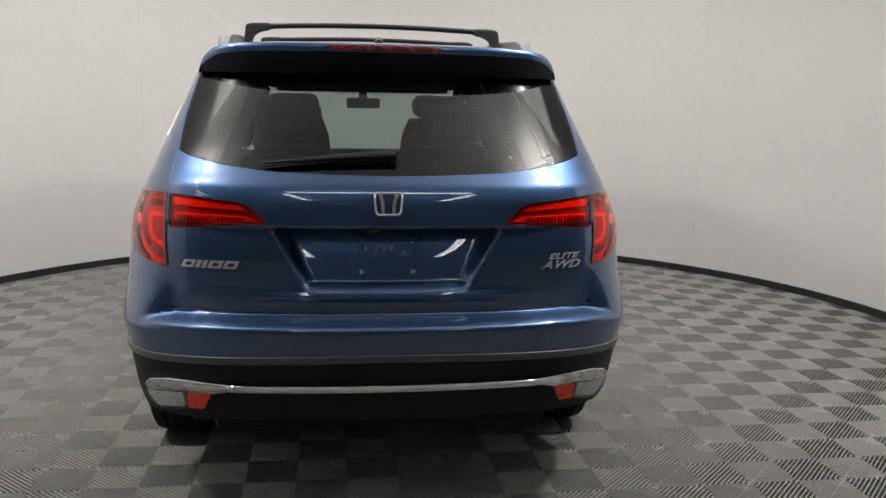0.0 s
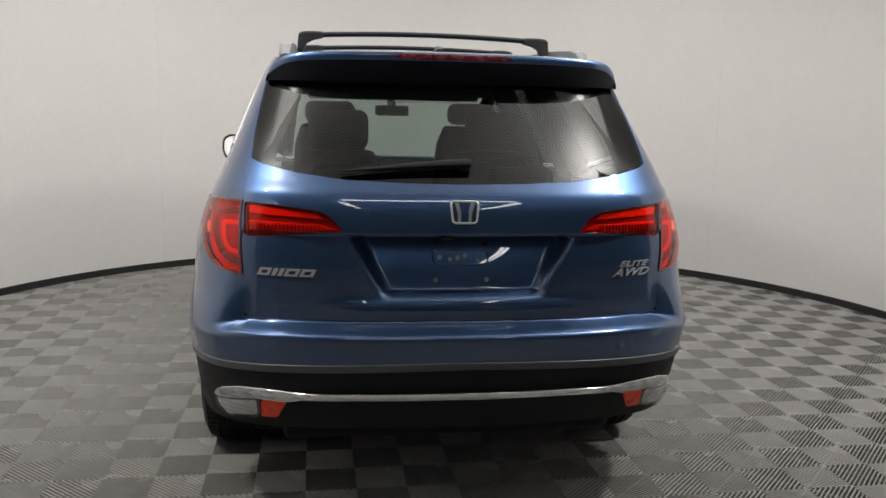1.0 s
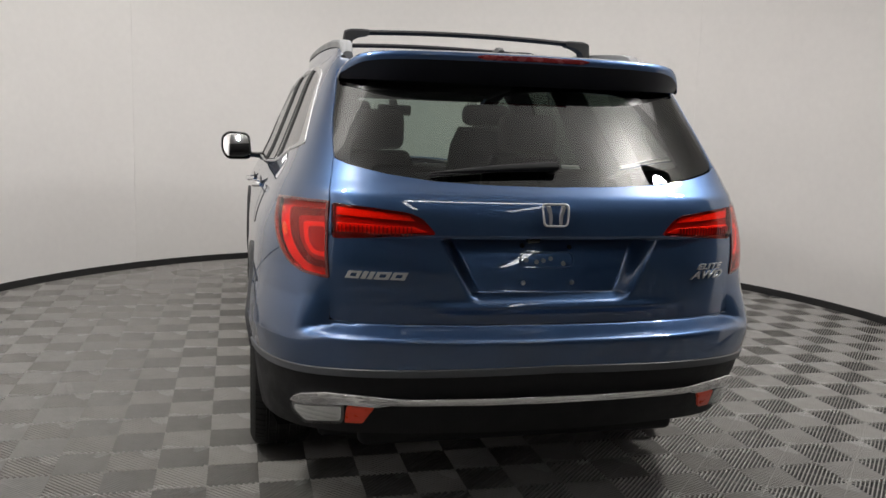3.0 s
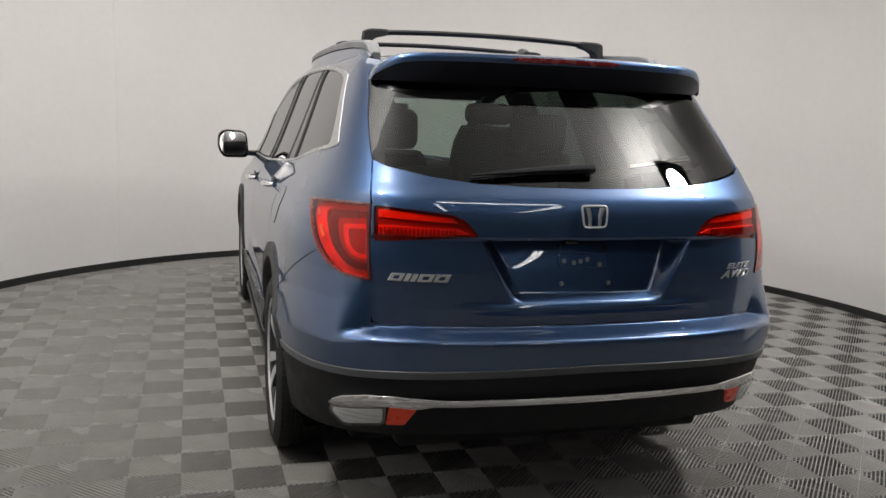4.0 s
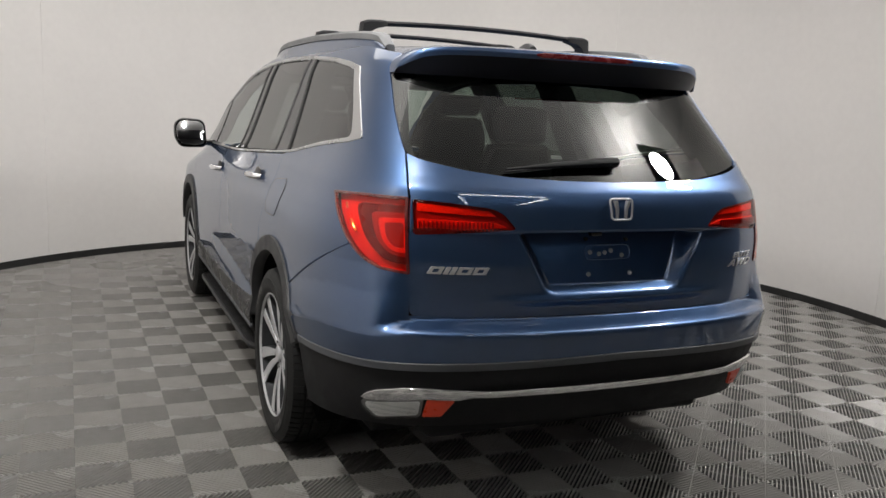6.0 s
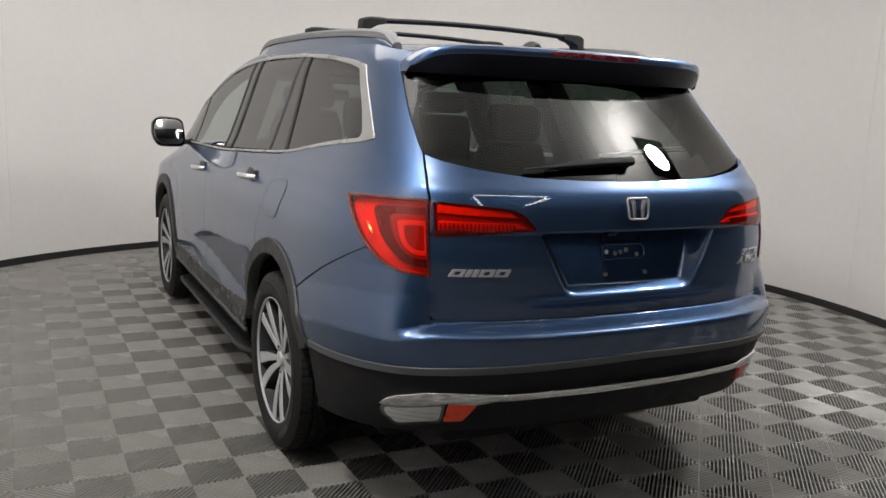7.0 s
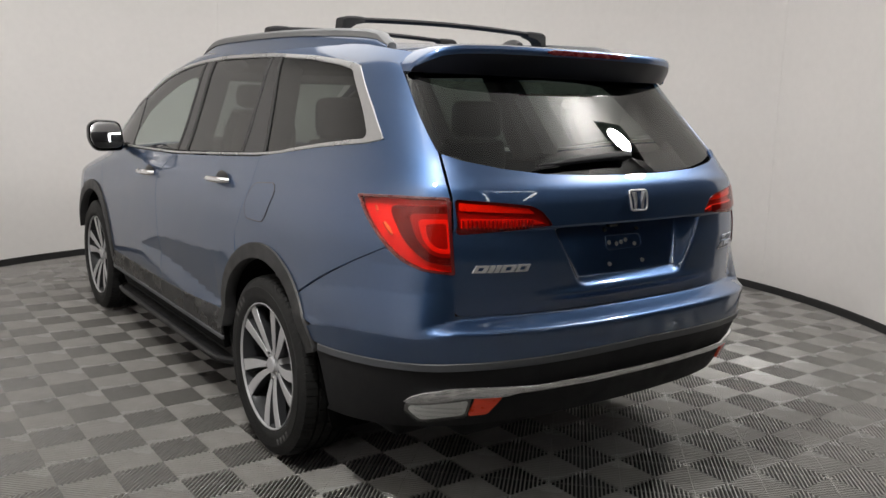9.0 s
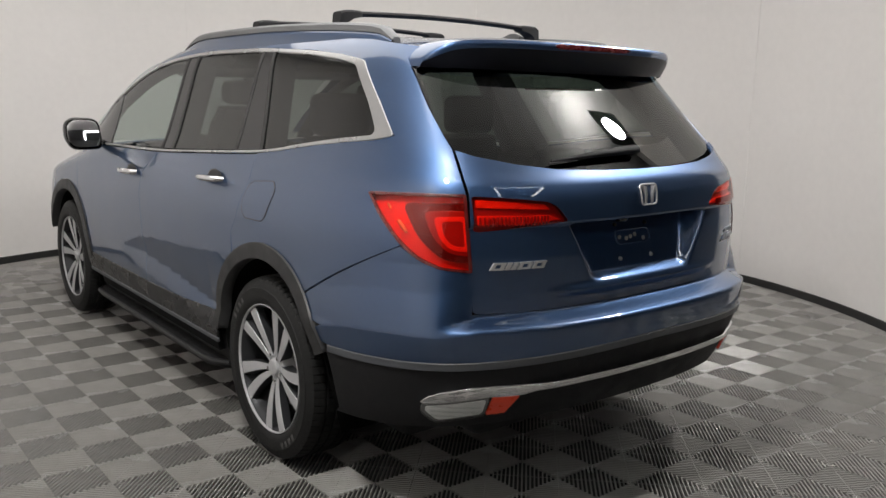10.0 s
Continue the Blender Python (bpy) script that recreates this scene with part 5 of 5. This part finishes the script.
# ---- studio lamps ----
def studio_lamp(x, y, z, target, watts):
    """An oval bright lamp with four black flaps, hung from the ceiling."""
    m = look((x, y, z), target) @ Matrix.Diagonal((0.55, 0.95, 1, 1))
    lamp = tagged(new("studio_lamp"), "black studio lamp with flaps hung from the ceiling", "lamp", group="studio lamps")
    bm = bmesh.new()
    lathe(bm, [(0.0, 0.0), (0.0, 0.14)], 40, "z")
    bmesh.ops.transform(bm, matrix=Matrix.Translation((0, 0, -0.058)), verts=bm.verts)
    part("diffuser", bm, M_WHITEGLOW, lamp, "bright round diffuser")
    bm = bmesh.new()
    lathe(bm, [(-0.058, 0.141), (-0.058, 0.148), (-0.03, 0.17), (0.06, 0.15), (0.10, 0.10), (0.10, 0.0)], 40, "z")
    part("housing", bm, M_LAMPBODY, lamp, "black housing")
    for k in range(4):
        bm = bmesh.new()
        for z0 in (-0.034, -0.046):
            bm.faces.new([bm.verts.new((px, py, z0 - 0.05 * (py - 0.12))) for px, py in ((-0.12, 0.12), (0.12, 0.12), (0.22, 0.22), (-0.22, 0.22))])
        f = list(bm.faces)
        for i in range(4):
            bm.faces.new((f[0].verts[i], f[0].verts[(i + 1) % 4], f[1].verts[(i + 1) % 4], f[1].verts[i]))
        bmesh.ops.transform(bm, matrix=Matrix.Rotation(radians(90 * k + 45), 4, "Z"), verts=bm.verts)
        part("flap", bm, M_LAMPBODY, lamp, "black flap")
    lamp.matrix_world = m
    # area lamp without a fixture, added above the head for a glow on the ceiling
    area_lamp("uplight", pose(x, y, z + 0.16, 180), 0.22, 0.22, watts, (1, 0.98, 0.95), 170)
    bm = bmesh.new()
    tube(bm, [(x, y, z), (x, y, z + 0.13)], 0.03, 10)
    for d in (-0.17, 0.17):
        tube(bm, [(x + d, y, z + 0.06), (x + d, y, CEILING)], 0.006, 8)
    rod = part("hanging_rod", bm, M_LAMPBODY, None)
    rod.parent = lamp
    rod.matrix_parent_inverse = m.inverted()
    return lamp


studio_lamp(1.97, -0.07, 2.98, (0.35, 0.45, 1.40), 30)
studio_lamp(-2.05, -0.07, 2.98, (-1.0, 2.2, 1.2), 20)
# tube lights on the ceiling of the room behind
# the last two are unseen fill, added to brighten the car's left rear
for x0, x1, y0, y1 in ((-1.1, 1.3, -2.7, -2.7), (-1.2, -1.2, -5.7, -3.0), (1.4, 1.4, -5.7, -3.0), (-4.6, -4.6, -3.6, 0.2), (-5.4, -5.4, -3.6, 0.2)):
    tl = tagged(new("tube_light"), "long white tube light out of view under the studio ceiling", "ceiling light", group="tube lights")
    bm = bmesh.new()
    box(bm, x0 - 0.09, x1 + 0.09, y0 - 0.09, y1 + 0.09, CEILING - 0.09, CEILING - 0.002, 0.01)
    part("frame", bm, M_CEIL, tl, "white metal frame")
    for d in (-0.045, 0.045):
        dx, dy = (0, d) if y0 == y1 else (d, 0)
        bm = bmesh.new()
        tube(bm, [(x0 + dx, y0 + dy, CEILING - 0.115), (x1 + dx, y1 + dy, CEILING - 0.115)], 0.018, 10)
        part("tube", bm, M_TUBEGLOW if abs(x0) < 2 else M_TUBEFILL, tl, "glowing tube")
# overhead diffuser
panel = tagged(new("ceiling_light"), "large square overhead studio diffuser", "ceiling light")
bm = bmesh.new()
box(bm, -2.1, 2.5, 0.5, 4.9, CEILING - 0.10, CEILING - 0.002, 0.01)
part("frame", bm, M_CEIL, panel, "white frame")
bm = bmesh.new()
box(bm, -2.0, 2.4, 0.6, 4.8, CEILING - 0.125, CEILING - 0.104)
part("diffuser", bm, M_PANELGLOW, panel, "glowing white diffuser")


# ---- floor tiles, last ----
CELL, GRID_X, GRID_Y, GRID_TURN = 0.19972, -1.3394, 1.5289, 0.67


def cell_ribs(x0, y0, c, slope, verts, faces, pitch=0.0163, wide=0.0068, deep=0.012):
    """Slanting ribs of one square of a tile, with a cross rib; slope 1 or -1."""
    def clip(poly, nx, ny, d):
        out = []
        for i, p in enumerate(poly):
            q = poly[(i + 1) % len(poly)]
            a, b = nx * p[0] + ny * p[1] - d, nx * q[0] + ny * q[1] - d
            if a >= 0:
                out.append(p)
            if a * b < 0:
                t = a / (a - b)
                out.append((p[0] + (q[0] - p[0]) * t, p[1] + (q[1] - p[1]) * t))
        return out

    r2 = math.sqrt(0.5)
    nx, ny = (-r2, r2) if slope > 0 else (r2, r2)
    sq = [(x0, y0), (x0 + c, y0), (x0 + c, y0 + c), (x0, y0 + c)]
    mid = nx * (x0 + c / 2) + ny * (y0 + c / 2)
    n = int(c * 0.70711 / pitch) + 1
    for k in range(-n, n + 1):
        d = mid + k * pitch
        poly = clip(clip(sq, nx, ny, d - wide / 2), -nx, -ny, -(d + wide / 2))
        if len(poly) < 3:
            continue
        # a rounded top in five strips, and its two sides
        cuts = ((-0.5, -0.0037), (-0.38, -0.0014), (-0.18, -0.0002), (0.18, -0.0002), (0.38, -0.0014), (0.5, -0.0037))
        for (u0, z0), (u1, z1) in zip(cuts, cuts[1:]):
            bit = clip(clip(sq, nx, ny, d + wide * u0), -nx, -ny, -(d + wide * u1))
            if len(bit) < 3:
                continue
            b = len(verts)
            for p in bit:
                q = (nx * p[0] + ny * p[1] - d) / wide
                verts.append((p[0], p[1], z0 + (z1 - z0) * (q - u0) / (u1 - u0)))
            faces.append(tuple(range(b, b + len(bit))))
        for u, w in ((-0.5, 1), (0.5, -1)):
            edge = [p for p in poly if abs(nx * p[0] + ny * p[1] - d - wide * u) < 1e-6]
            if len(edge) == 2:
                b = len(verts)
                verts += [(*edge[0], -0.0037), (*edge[1], -0.0037), (*edge[1], -deep), (*edge[0], -deep)]
                faces.append((b, b + 1, b + 2, b + 3))
    # cross rib, a little lower
    tx, ty = -ny, nx
    dm = tx * (x0 + c / 2) + ty * (y0 + c / 2)
    poly = clip(clip(sq, tx, ty, dm - 0.002), -tx, -ty, -(dm + 0.002))
    if len(poly) > 2:
        b = len(verts)
        verts += [(p[0], p[1], -0.0030) for p in poly]
        faces.append(tuple(range(b, b + len(poly))))


def make_floor():
    floor = bpy.data.objects["floor"]
    verts, faces = [], []
    for i, j in ((0, 0), (1, 0), (0, 1), (1, 1)):
        cell_ribs(i * CELL, j * CELL, CELL - 0.0005, 1 if (i + j) % 2 else -1, verts, faces)
    me = bpy.data.meshes.new("floor_tile")
    me.from_pydata(verts, [], faces)
    me.materials.append(M_TILE)
    turn = Matrix.Translation((GRID_X, GRID_Y, 0)) @ Matrix.Rotation(radians(GRID_TURN), 4, "Z")
    spots = []
    for i in range(-24, 40, 2):
        for j in range(-38, 30, 2):
            p = turn @ Vector(((i + 1) * CELL, (j + 1) * CELL, 0))
            far = math.hypot(p.x - BOOTH_X, p.y - BOOTH_Y)
            if far < BOOTH_R + 0.2 or (p.y < 1.2 and -5.8 < p.x < 6.2 and p.y > -5.8):
                near = math.hypot(p.x + 0.9, p.y - 0.6)
                spots.append((near, i, j))
    spots.sort()
    for _, i, j in spots[:300]:
        ob = new("floor_tile", me)
        ob.parent = floor
        ob.matrix_world = turn @ Matrix.Translation((i * CELL, j * CELL, 0))
    av, af = [], []
    base = np.array(verts)
    for _, i, j in spots[300:]:
        k = len(av)
        av += [tuple(v) for v in base + (i * CELL, j * CELL, 0)]
        af += [tuple(q + k for q in f) for f in faces]
    rest = link_mesh("floor_tiles_far", av, af, M_TILE, floor, "grey ribbed plastic floor tiles further out", smooth=False)
    tagged(rest, kind="stuff")
    rest.matrix_world = turn


make_floor()
